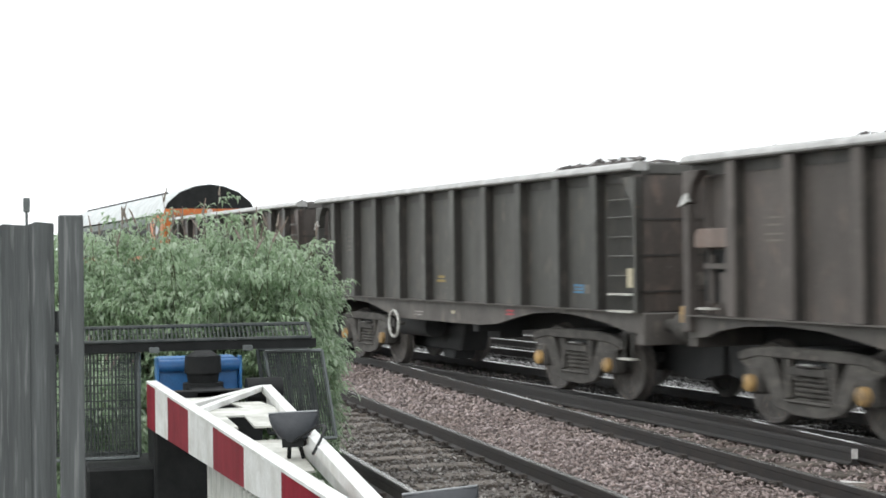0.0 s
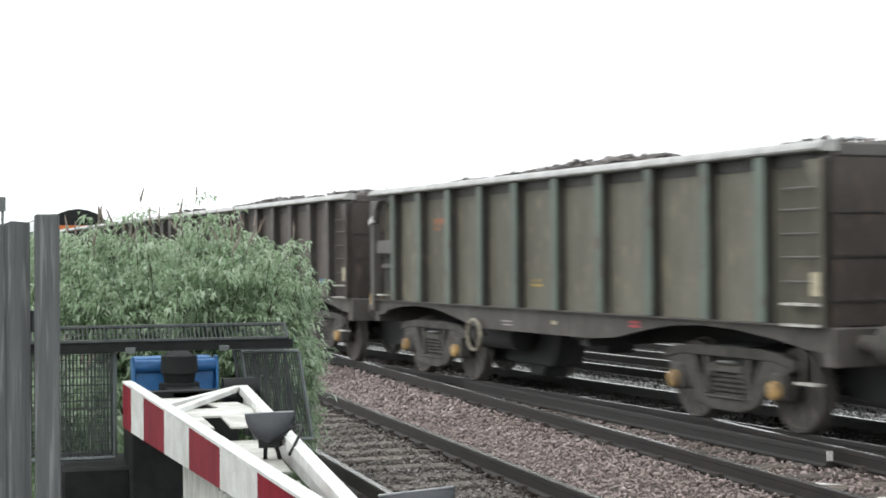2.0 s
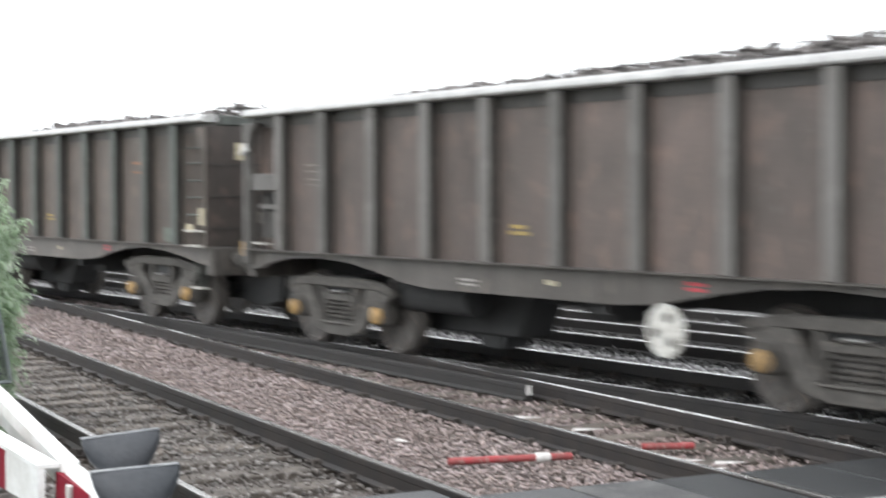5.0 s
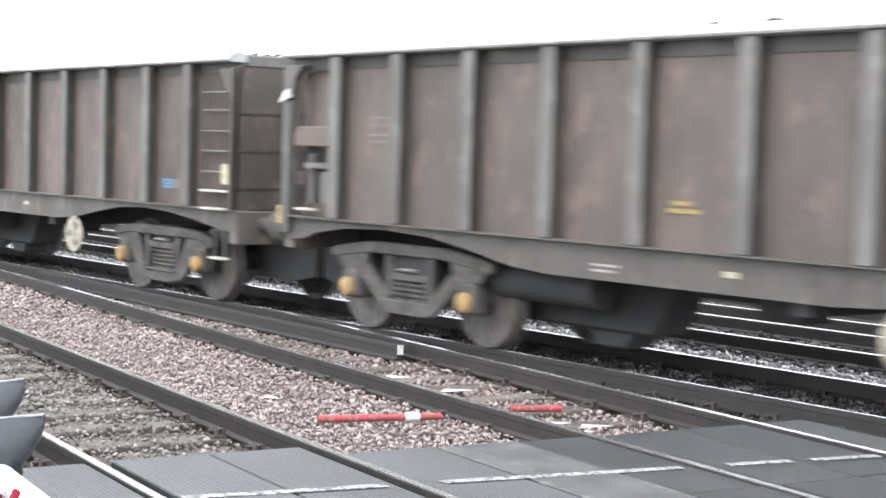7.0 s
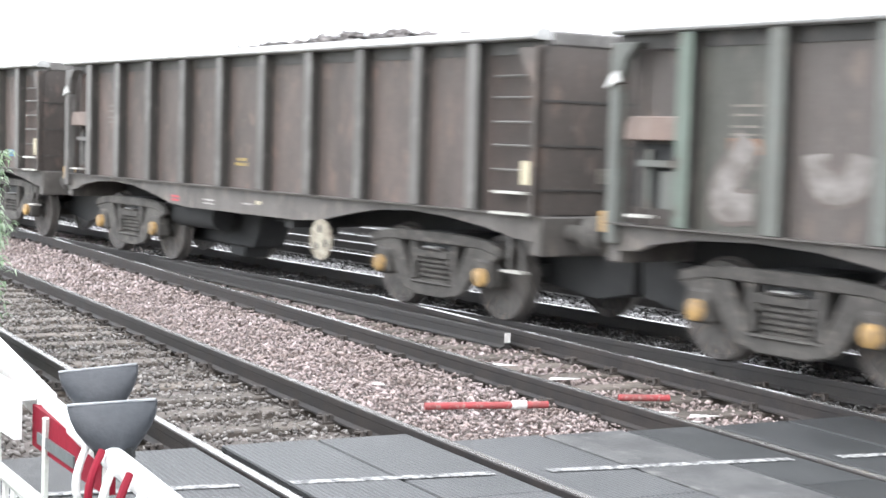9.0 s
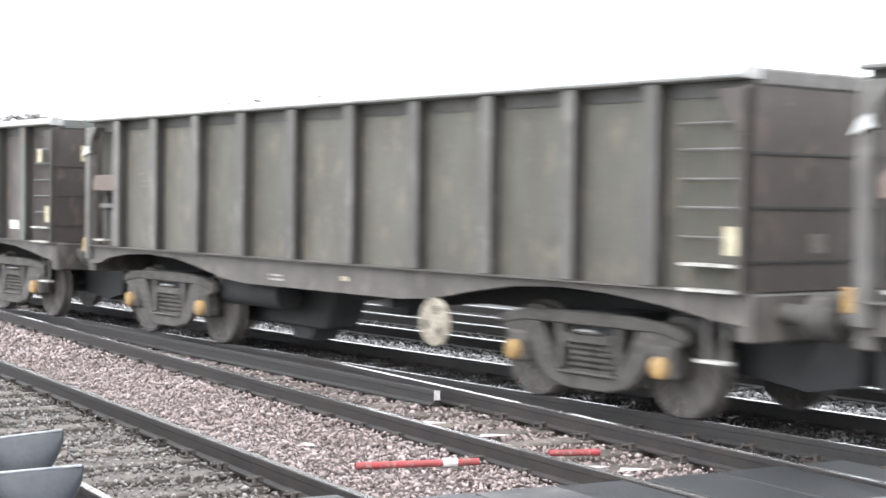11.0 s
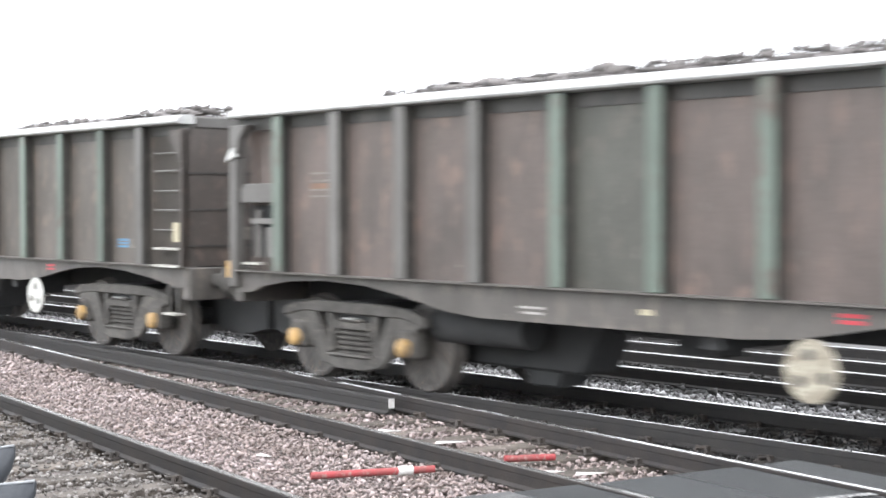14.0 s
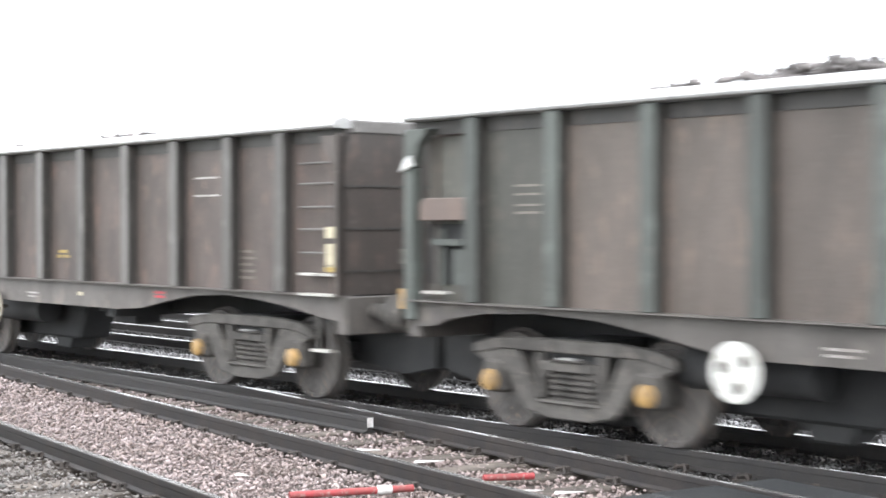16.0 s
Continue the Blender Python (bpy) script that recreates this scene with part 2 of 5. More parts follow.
M_GREENPATCH = material("old_green_paint", (0.135, 0.165, 0.14), (0.105, 0.115, 0.098), scale=8, rough=0.6)
M_DULLRED = material("dull_red_patch", (0.17, 0.06, 0.06), (0.12, 0.06, 0.055), scale=6, rough=0.6)
M_GRAFFITI = material("white_spray_paint", (0.36, 0.345, 0.325), (0.15, 0.13, 0.115), scale=5, rough=0.65, patch=0.56, spread=0.2, third=(0.27, 0.25, 0.235))
M_OVERSPRAY = material("thin_overspray", (0.135, 0.115, 0.104), (0.095, 0.077, 0.069), scale=6, rough=0.7, patch=0.5, spread=0.18)
M_OLDSPRAY = material("faded_white_spray", (0.25, 0.235, 0.22), (0.12, 0.103, 0.094), scale=5, rough=0.6, patch=0.5, spread=0.16)
M_ORANGE = material("orange_cab_paint", (0.62, 0.17, 0.035), (0.5, 0.14, 0.04), scale=2, rough=0.4)
M_LOCOGREEN = material("dark_green_loco_paint", (0.05, 0.09, 0.075), (0.08, 0.1, 0.09), scale=2, rough=0.4)
M_LOCOROOF = material("pale_grey_loco_roof", (0.48, 0.51, 0.51), (0.36, 0.385, 0.385), scale=2, rough=0.35)
M_GLASS = material("dark_cab_glass", (0.02, 0.025, 0.03), (0.03, 0.03, 0.035), rough=0.08, bump=0)

for m in (M_ARMRED, M_PIPE, M_DARK, M_MESH, M_HOOD, M_BLACKSTONE, M_RAIL, M_DECKSHADE):
    m.node_tree.nodes["Principled BSDF"].inputs["Specular IOR Level"].default_value = 0.22


def ribbed(m, scale, depth):
    """Fine moulded ribs across a surface."""
    n, l = m.node_tree.nodes, m.node_tree.links
    tc, w, h = n.new("ShaderNodeTexCoord"), n.new("ShaderNodeTexWave"), n.new("ShaderNodeHueSaturation")
    w.inputs["Scale"].default_value = scale
    w.bands_direction = "Y"
    l.new(tc.outputs["Object"], w.inputs["Vector"])
    b = n["Principled BSDF"]
    old = b.inputs["Base Color"].links[0].from_socket
    v = n.new("ShaderNodeMapRange")
    v.inputs["To Min"].default_value, v.inputs["To Max"].default_value = 1 - depth, 1 + depth
    l.new(w.outputs["Fac"], v.inputs[0])
    l.new(v.outputs[0], h.inputs["Value"])
    l.new(old, h.inputs["Color"])
    l.new(h.outputs[0], b.inputs["Base Color"])
    bp = n.new("ShaderNodeBump")
    bp.inputs["Strength"].default_value, bp.inputs["Distance"].default_value = 0.6, 0.01
    l.new(w.outputs["Fac"], bp.inputs["Height"])
    l.new(b.inputs["Normal"].links[0].from_socket, bp.inputs["Normal"])
    l.new(bp.outputs[0], b.inputs["Normal"])


ribbed(M_DECK, 9.0, 0.3)

# ---- mesh helpers ----
MESHES = {}


class Shape:
    """Vertices and faces of one part."""

    def __init__(self):
        self.v, self.f = [], []

    def box(self, x0, y0, z0, x1, y1, z1):
        k = len(self.v)
        self.v += [(x, y, z) for z in (z0, z1) for y in (y0, y1) for x in (x0, x1)]
        self.f += [[k + a for a in q] for q in ((0, 2, 3, 1), (4, 5, 7, 6), (0, 1, 5, 4), (2, 6, 7, 3), (0, 4, 6, 2), (1, 3, 7, 5))]
        return self

    def prism(self, outline, y0, y1):
        """An outline in x and z, drawn along y."""
        k, n = len(self.v), len(outline)
        self.v += [(x, y0, z) for x, z in outline] + [(x, y1, z) for x, z in outline]
        self.f += [[k + a for a in range(n)], [k + n + a for a in reversed(range(n))]]
        self.f += [[k + a, k + (a + 1) % n, k + n + (a + 1) % n, k + n + a] for a in range(n)]
        return self

    def bar(self, outline, x0, x1):
        """An outline in y and z, drawn along x."""
        k, n = len(self.v), len(outline)
        self.v += [(x0, y, z) for y, z in outline] + [(x1, y, z) for y, z in outline]
        self.f += [[k + a for a in range(n)], [k + n + a for a in reversed(range(n))]]
        self.f += [[k + a, k + (a + 1) % n, k + n + (a + 1) % n, k + n + a] for a in range(n)]
        return self

    def tube(self, p, q, r0, r1=None, n=10, caps=True):
        r1 = r0 if r1 is None else r1
        p, q = Vector(p), Vector(q)
        d = (q - p).normalized()
        a = d.orthogonal().normalized()
        b = d.cross(a)
        k = len(self.v)
        for c, r in ((p, r0), (q, r1)):
            for j in range(n):
                w = 2 * math.pi * j / n
                self.v.append(tuple(c + a * (r * math.cos(w)) + b * (r * math.sin(w))))
        self.f += [[k + j, k + (j + 1) % n, k + n + (j + 1) % n, k + n + j] for j in range(n)]
        if caps:
            self.f += [[k + j for j in reversed(range(n))], [k + n + j for j in range(n)]]
        return self

    def sweep(self, pts, r, n=8):
        """One bent tube through several points."""
        pts, k = [Vector(p) for p in pts], len(self.v)
        for i, p in enumerate(pts):
            d = (pts[min(i + 1, len(pts) - 1)] - pts[max(i - 1, 0)]).normalized()
            a = d.cross(Vector((0.31, 0.93, 0.17))).normalized()
            b = d.cross(a)
            self.v += [tuple(p + a * (r * math.cos(2 * math.pi * j / n)) + b * (r * math.sin(2 * math.pi * j / n))) for j in range(n)]
        for i in range(len(pts) - 1):
            self.f += [[k + i * n + j, k + i * n + (j + 1) % n, k + (i + 1) * n + (j + 1) % n, k + (i + 1) * n + j] for j in range(n)]
        m = k + (len(pts) - 1) * n
        self.f += [[k + j for j in reversed(range(n))], [m + j for j in range(n)]]
        return self

    def lathe(self, profile, centre, n=24):
        """A profile of (radius, y) turned about a line along y through centre."""
        k, cx, cz = len(self.v), centre[0], centre[1]
        for r, y in profile:
            for j in range(n):
                w = 2 * math.pi * j / n
                self.v.append((cx + r * math.cos(w), y, cz + r * math.sin(w)))
        for i in range(len(profile) - 1):
            for j in range(n):
                self.f.append([k + i * n + j, k + i * n + (j + 1) % n, k + (i + 1) * n + (j + 1) % n, k + (i + 1) * n + j])
        self.f += [[k + j for j in reversed(range(n))], [k + (len(profile) - 1) * n + j for j in range(n)]]
        return self

    def slab(self, pts, thick):
        """A flat polygon of points, thickened by a vector."""
        k, n = len(self.v), len(pts)
        t = Vector(thick)
        self.v += [tuple(Vector(p)) for p in pts] + [tuple(Vector(p) + t) for p in pts]
        self.f += [[k + a for a in range(n)], [k + n + a for a in reversed(range(n))]]
        self.f += [[k + a, k + (a + 1) % n, k + n + (a + 1) % n, k + n + a] for a in range(n)]
        return self

    def mesh(self, name, bevel=0.0, smooth=False):
        bm = bmesh.new()
        vs = [bm.verts.new(v) for v in self.v]
        for f in self.f:
            bm.faces.new([vs[a] for a in f])
        bmesh.ops.recalc_face_normals(bm, faces=bm.faces)
        if bevel:
            sharp = [e for e in bm.edges if e.is_manifold and e.calc_face_angle(0) > 0.6]
            bmesh.ops.bevel(bm, geom=sharp, offset=bevel, segments=1, affect="EDGES", clamp_overlap=True)
        me = bpy.data.meshes.new(name)
        bm.to_mesh(me)
        bm.free()
        if smooth:
            me.polygons.foreach_set("use_smooth", [True] * len(me.polygons))
            me.set_sharp_from_angle(angle=radians(40))
        return me


def part(name, shape, mat, parent=None, label="", bevel=0.0, smooth=False, at=None, key=None):
    """Links a shape (or a kept mesh) as one mesh object under a thing or a part."""
    me = MESHES.get(key) if key else None
    if me is None:
        me = shape() if callable(shape) else shape
        me = me.mesh(name, bevel, smooth) if isinstance(me, Shape) else me
        me.materials.append(mat)
        if key:
            MESHES[key] = me
    ob = new(name, me)
    if mat is not me.materials[0]:
        ob.material_slots[0].link = "OBJECT"
        ob.material_slots[0].material = mat
    ob.parent = parent
    if at is not None:
        ob.matrix_basis = at
    if label:
        tagged(ob, label)
    return ob


def thing(name, label, category, at=None, group="", kind=""):
    ob = new(name)
    ob.empty_display_size = 0.2
    if at is not None:
        ob.matrix_basis = at
    return tagged(ob, label, category, group, kind)


def raw_mesh(name, verts, faces):
    me = bpy.data.meshes.new(name)
    verts, faces = np.asarray(verts, np.float32), np.asarray(faces, np.int32)
    k = faces.shape[1]
    me.vertices.add(len(verts))
    me.vertices.foreach_set("co", verts.ravel())
    me.loops.add(faces.size)
    me.loops.foreach_set("vertex_index", faces.ravel())
    me.polygons.add(len(faces))
    me.polygons.foreach_set("loop_start", np.arange(0, faces.size, k, dtype=np.int32))
    me.update(calc_edges=True)
    return me


# ---- tracks and ground ----
RAIL_A, RAIL_B, RAIL_C, RAIL_D = 3.18, 4.685, 6.66, 8.165
SLOPE = 0.13185                       # the train's line runs off from the near lines
TURN = math.degrees(math.atan(SLOPE))
ALONG = Vector((1, SLOPE, 0)).normalized()
ASIDE = Vector((-SLOPE, 1, 0)).normalized()
TRAIN_ORIGIN = Vector((-14, 8.60, 0)) + ASIDE * 0.7525
TRAIN_AT = Matrix.Translation(TRAIN_ORIGIN) @ pose(0, 0, 0, 0, 0, TURN)
DECK_X = -9.0

ground = part("ground", raw_mesh("ground", [(-2500, -2500, -0.42), (2500, -2500, -0.42), (2500, 2500, -0.42), (-2500, 2500, -0.42)], [(0, 1, 2, 3)]), M_SOIL)
tagged(ground, "rough soil and grass ground reaching the horizon", "ground", kind="structure")


def ballast_bed():
    nx, ny = 180, 60
    xs, ys = np.linspace(-120, 12, nx), np.linspace(1.7, 22, ny)
    X, Y = np.meshgrid(xs, ys)
    Z = -0.225 + 0.025 * np.sin(X * 3.1 + Y * 2.3) * np.cos(X * 1.7 - Y * 3.9)
    Z = np.where(Y < 2.0, -0.45, Z)
    v = np.stack([X.ravel(), Y.ravel(), Z.ravel()], 1)
    i = np.arange(ny * nx).reshape(ny, nx)
    f = np.stack([i[:-1, :-1].ravel(), i[:-1, 1:].ravel(), i[1:, 1:].ravel(), i[1:, :-1].ravel()], 1)
    return raw_mesh("ballast_bed", v, f)


tagged(part("ballast_bed", ballast_bed(), M_BED), "dirty ballast bed under the railway tracks", "ballast", kind="structure")


def stones(rng, xy, z, size):
    """Angular little stones, one at each place."""
    base = np.array([(1, 0, 0), (0, 1, 0), (-1, 0, 0), (0, -1, 0), (0, 0, 1), (0, 0, -1)], float)
    tri = np.array([(0, 1, 4), (1, 2, 4), (2, 3, 4), (3, 0, 4), (1, 0, 5), (2, 1, 5), (3, 2, 5), (0, 3, 5)])
    n = len(xy)
    p = base[None] * rng.uniform(0.55, 1.2, (n, 6, 1)) + rng.normal(0, 0.18, (n, 6, 3))
    q = rng.normal(size=(n, 4))
    q /= np.linalg.norm(q, axis=1)[:, None]
    w, x, y, zz = q.T
    R = np.stack([1 - 2 * (y * y + zz * zz), 2 * (x * y - zz * w), 2 * (x * zz + y * w), 2 * (x * y + zz * w), 1 - 2 * (x * x + zz * zz),
                  2 * (y * zz - x * w), 2 * (x * zz - y * w), 2 * (y * zz + x * w), 1 - 2 * (x * x + y * y)], 1).reshape(n, 3, 3)
    p = np.einsum("nij,nkj->nki", R, p * np.array([1.25, 0.95, 0.7])) * np.array([1.0, 1.0, 0.75]) * (size * rng.uniform(0.45, 1.0, n) * rng.choice([1.0, 1.0, 1.0, 1.55], n))[:, None, None]
    p[:, :, :2] += xy[:, None]
    p[:, :, 2] += z[:, None]
    return p.reshape(-1, 3), (tri[None] + 6 * np.arange(n)[:, None, None]).reshape(-1, 3)


def spread(rng, x0, x1, y0, y1, step):
    nx, ny = int((x1 - x0) / step), int((y1 - y0) / step)
    X, Y = np.meshgrid(np.linspace(x0, x1, nx), np.linspace(y0, y1, ny))
    xy = np.stack([X.ravel(), Y.ravel()], 1)
    return xy + rng.uniform(-0.5, 0.5, xy.shape) * step


def ballast(name, mat, label, areas, seed):
    rng = np.random.default_rng(seed)
    V, F, k = [], [], 0
    for x0, x1, y0, y1, step, size, z in areas:
        xy = spread(rng, x0, x1, y0, y1, step)
        v, f = stones(rng, xy, z + rng.uniform(-0.02, 0.03, len(xy)), size)
        V.append(v)
        F.append(f + k)
        k += len(v)
    ob = part(name, raw_mesh(name, np.concatenate(V), np.concatenate(F)), mat)
    return tagged(ob, label, "ballast", kind="stuff")


ballast("ballast_stones", M_STONE, "pinkish broken granite ballast between the tracks",
        [(-19, DECK_X - 0.1, 4.83, 6.52, 0.039, 0.0245, -0.165), (-30, -19, 4.83, 6.52, 0.06, 0.036, -0.165), (-48, -30, 4.83, 6.52, 0.1, 0.05, -0.17),
         (-20, DECK_X + 0.1, 6.8, 8.05, 0.052, 0.028, -0.2), (-40, -20, 6.8, 8.4, 0.1, 0.05, -0.2),
         ], 3)
ballast("dirty_ballast_stones", M_STONE_OLD, "grey dirt-clogged ballast stones among the sleepers",
        [(-20, DECK_X - 0.3, 3.28, 4.58, 0.056, 0.027, -0.186), (-40, -20, 3.28, 4.58, 0.11, 0.045, -0.2),
         (-20, DECK_X - 0.35, 2.1, 3.08, 0.075, 0.034, -0.21)], 4)


def slanted_ballast(name, mat, label, s0, s1, d0, d1, step, size, z, seed):
    """Stones along the train's line: s along it, d aside from its middle."""
    rng = np.random.default_rng(seed)
    p = spread(rng, s0, s1, d0, d1, step)
    xy = np.stack([TRAIN_ORIGIN.x + ALONG.x * p[:, 0] + ASIDE.x * p[:, 1], TRAIN_ORIGIN.y + ALONG.y * p[:, 0] + ASIDE.y * p[:, 1]], 1)
    v, f = stones(rng, xy, z + rng.uniform(-0.02, 0.03, len(xy)), size)
    tagged(part(name, raw_mesh(name, v, f), mat), label, "ballast", kind="stuff")


slanted_ballast("oily_ballast_stones", M_BLACKSTONE, "black ballast under the running train", -14, 14, -1.05, 0.8, 0.055, 0.028, -0.178, 6)
slanted_ballast("pale_ballast_stones", M_PALESHEEN, "pale ballast between the far tracks, wet shine put in its colour", -24, 14, 0.86, 1.8, 0.055, 0.032, -0.12, 7)
slanted_ballast("dark_ballast_stones", M_BLACKSTONE, "dark ballast of the far tracks", -24, 14, 1.85, 7.4, 0.13, 0.055, -0.17, 8)
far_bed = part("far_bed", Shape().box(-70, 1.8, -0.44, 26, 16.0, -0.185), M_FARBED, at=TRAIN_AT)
tagged(far_bed, "dark bed of the far tracks", "ballast", kind="structure")


def rail_shape(x0, x1):
    s = Shape()
    s.bar([(-0.036, -0.045), (-0.036, -0.006), (-0.03, -0.0005), (0.03, -0.0005), (0.036, -0.006), (0.036, -0.045), (0.032, -0.054), (0.030, -0.128),
           (0.07, -0.146), (0.07, -0.16), (-0.07, -0.16), (-0.07, -0.146), (-0.030, -0.128), (-0.032, -0.054)], x0, x1)
    return s


def rail(parent, x0, x1, y, at=None, mat=None, shine=0.029):
    r = part("rail", rail_shape(x0, x1), mat or M_RAIL, parent, at=(at or Matrix()) @ pose(0, y, 0))
    part("running_surface", Shape().box(x0, -shine, -0.004, x1, shine, 0.0015), M_RAILTOP, r, "worn shining rail head")
    return r


def chair_shape():
    """Base plate with a sprung clip and two bolt heads on either side of the foot."""
    s = Shape().box(-0.09, -0.17, -0.178, 0.09, 0.17, -0.158)
    for k in (-1, 1):
        s.prism([(-0.05, -0.16), (0.05, -0.16), (0.03, -0.115), (-0.03, -0.115)], k * 0.055, k * 0.10)
        for d in (-0.055, 0.055):
            s.tube((d, k * 0.13, -0.16), (d * 0.8, k * 0.13, -0.112), 0.022, 0.016, n=6)
        s.tube((-0.05, k * 0.15, -0.135), (0.05, k * 0.095, -0.12), 0.012, n=6)
    return s


def track(name, label, rails, x0, x1, at=None, sleepers=(), chairs=(), middle=0.0, tie=None):
    t = thing(name, label, "railway track", kind="structure")
    for y, a, b in rails:
        rail(t, a, b, y, at, M_RAILBLACK if at else None, 0.013 if y < 0 else 0.029)
    m = at or Matrix()
    rng = random.Random(len(name))
    x = sleepers[0] if sleepers else 1
    while sleepers and x < sleepers[1]:
        part("sleeper", lambda: Shape().box(-0.125, -1.3, -0.3, 0.125, 1.3, -0.172), tie or M_SLEEPER, t, key="sleeper", bevel=0.012,
             at=m @ pose(x + rng.uniform(-0.03, 0.03), middle, rng.uniform(-0.012, 0.004), 0, 0, rng.uniform(-0.8, 0.8)))
        if x < chairs[1]:
            for y, a, b in rails[:2]:
                if a < x < b:
                    part("rail_chair", chair_shape, M_CHAIR, t, key="chair", at=m @ pose(x, y, 0))
        x += 0.68
    return t


track("track_near", "empty near railway track with worn rails on old sleepers", [(RAIL_A, -110, 12), (RAIL_B, -110, 12)], 0, 0,
      sleepers=(-46.0, DECK_X - 0.5), chairs=(-40, DECK_X - 0.4), middle=(RAIL_A + RAIL_B) / 2)
track("track_middle", "second railway track running into the diverging line", [(RAIL_C, -110, 12), (RAIL_D, -17.6, 12)], 0, 0,
      sleepers=(-40.0, DECK_X - 0.5), chairs=(-40, DECK_X - 0.4), middle=(RAIL_C + RAIL_D) / 2)
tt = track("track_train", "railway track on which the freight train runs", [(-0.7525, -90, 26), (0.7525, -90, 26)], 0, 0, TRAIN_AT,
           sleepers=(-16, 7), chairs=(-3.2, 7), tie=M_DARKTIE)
# wing rail whose cut end stands beside the crossing nose
wing = part("wing_rail", rail_shape(-9.5, 0.35), M_RAILBLACK, tt, at=Matrix.Translation((-14.17, 7.90, 0.0)) @ pose(0, 0, 0, 0, 0, 4.2))
part("cut_end", Shape().box(0.351, -0.034, -0.1, 0.36, 0.034, -0.004), M_LITTER, wing, "pale painted rail end")
track("track_far", "further railway tracks behind the freight train", [(2.65, -60, 26), (4.15, -60, 26), (5.3, -60, 26), (6.8, -60, 26)], 0, 0, TRAIN_AT,
      sleepers=())

# ---- road and crossing deck ----
road = part("road", Shape().box(-9.3, -30, -0.44, 6, RAIL_A - 0.75, -0.012), M_ROAD)
tagged(road, "grey asphalt road up to the crossing", "road", kind="structure")
deck = thing("crossing_deck", "level crossing deck of rubber panels and infill", "road", kind="structure")
rng = random.Random(8)


def deck_row(y0, y1, mat, x_start, length, gap=0.012):
    x = x_start
    while x < 5:
        s = Shape().box(0, 0, -0.2, length - gap, y1 - y0 - gap, 0)
        part("panel", s, mat, deck, at=pose(x, y0, rng.uniform(-0.010, -0.004)), key=("deck", round(y1 - y0, 3), length), bevel=0.008)
        x += length


deck_row(RAIL_A - 0.75, RAIL_A - 0.045, M_DECK, -9.27, 1.8)
deck_row(RAIL_A + 0.11, RAIL_A + 0.75, M_DECK, -9.27, 1.8)
deck_row(RAIL_A + 0.76, RAIL_B - 0.10, M_DECK, -9.27, 1.8)
deck_row(RAIL_B + 0.045, RAIL_B + 0.72, M_DECK, -8.95, 1.8)
deck_row(RAIL_B + 0.73, RAIL_C - 0.62, M_INFILL, -8.9, 2.4)
deck_row(RAIL_C - 0.61, RAIL_C - 0.045, M_DECKSHADE, -8.88, 1.8)
deck_row(RAIL_C + 0.11, RAIL_C + 0.75, M_DECKSHADE, -8.85, 1.8)
deck_row(RAIL_C + 0.76, RAIL_D - 0.10, M_DECKSHADE, -8.85, 1.8)
deck_row(RAIL_D + 0.045, RAIL_D + 0.5, M_DECKSHADE, -8.85, 1.8)
for a, b in ((1.6, 3.0), (3.3, 4.5), (4.85, 6.5), (6.85, 7.35), (7.5, 8.05)):
    xa, xb = -8.33 + 0.13 * (a - 2), -8.33 + 0.13 * (b - 2)
    part("road_marking", Shape().slab([(xa, a, -0.004), (xa + 0.08, a, -0.004), (xb + 0.08, b, -0.004), (xb, b, -0.004)], (0, 0, 0.003)), M_LINE, deck, "worn white road line")


def pipe(x0, y0, x1, y1, bands):
    t = thing("pipe", "red plastic pipe lying on the ballast", "pipe", group="red pipes by the track")
    d = Vector((x1 - x0, y1 - y0, 0))
    p = Vector((x0, y0, -0.10))
    part("barrel", Shape().tube(p, p + d, 0.028, n=14), M_PIPE, t, smooth=True)
    for a, b in bands:
        part("band", Shape().tube(p + d * a, p + d * b, 0.036, n=14), M_LITTER, t, "white band", smooth=True)


pipe(-10.66, 5.41, -10.44, 6.37, [(0.70, 0.82)])
pipe(-10.55, 7.1, -10.41, 7.5, [])
for x, y, w, a in ((-11.9, 5.6, 0.07, 20), (-10.0, 7.1, 0.16, 70), (-9.75, 7.35, 0.12, 75), (-9.6, 7.0, 0.2, 80), (-12.6, 7.2, 0.12, 60), (-11.7, 7.3, 0.14, 75)):
    s = Shape().slab([(-w, -0.02, 0), (w, -0.03, 0.01), (w * 0.9, 0.03, 0), (-w * 0.8, 0.035, 0.012)], (0, 0, 0.006))
    tagged(part("litter", s, M_LITTER, at=pose(x, y, -0.135, 0, 0, a)), "scrap of white litter on the ballast", "litter", group="litter scraps")

# ---- roadside: fence, barrier, shrub ----
fence = thing("board_fence", "weathered grey upright board fence with a taller post", "fence")


def board(y, w, top, x, lean):
    s = Shape()
    s.slab([(0, -w / 2, -0.42), (0, w / 2, -0.42), (0, w / 2 - 0.004, top), (0, -w * 0.2, top + 0.008), (0, -w / 2 + 0.003, top - 0.006)], (0.022, 0, 0))
    part("board", s, M_FENCE, fence, at=pose(x, y, 0, lean, 0, 0), bevel=0.003)


for k in range(14):
    board(0.0115 - 0.152 * (k - 1) if k else 0.142, 0.122 if k == 0 else 0.165, 2.105 - 0.01 * (k % 3), -7.5 + 0.006 * (k % 2), 0.02 * ((k * 7) % 5 - 2))
part("post", Shape().box(-0.05, -0.055, -0.42, 0.05, 0.055, 2.14), M_FENCE, fence, "taller squared post", at=pose(-7.42, 0.268, 0, -0.15, 0, 0), bevel=0.006)
part("rail", Shape().box(-7.56, -1.8, 1.6, -7.505, 0.3, 1.7), M_FENCE, fence)
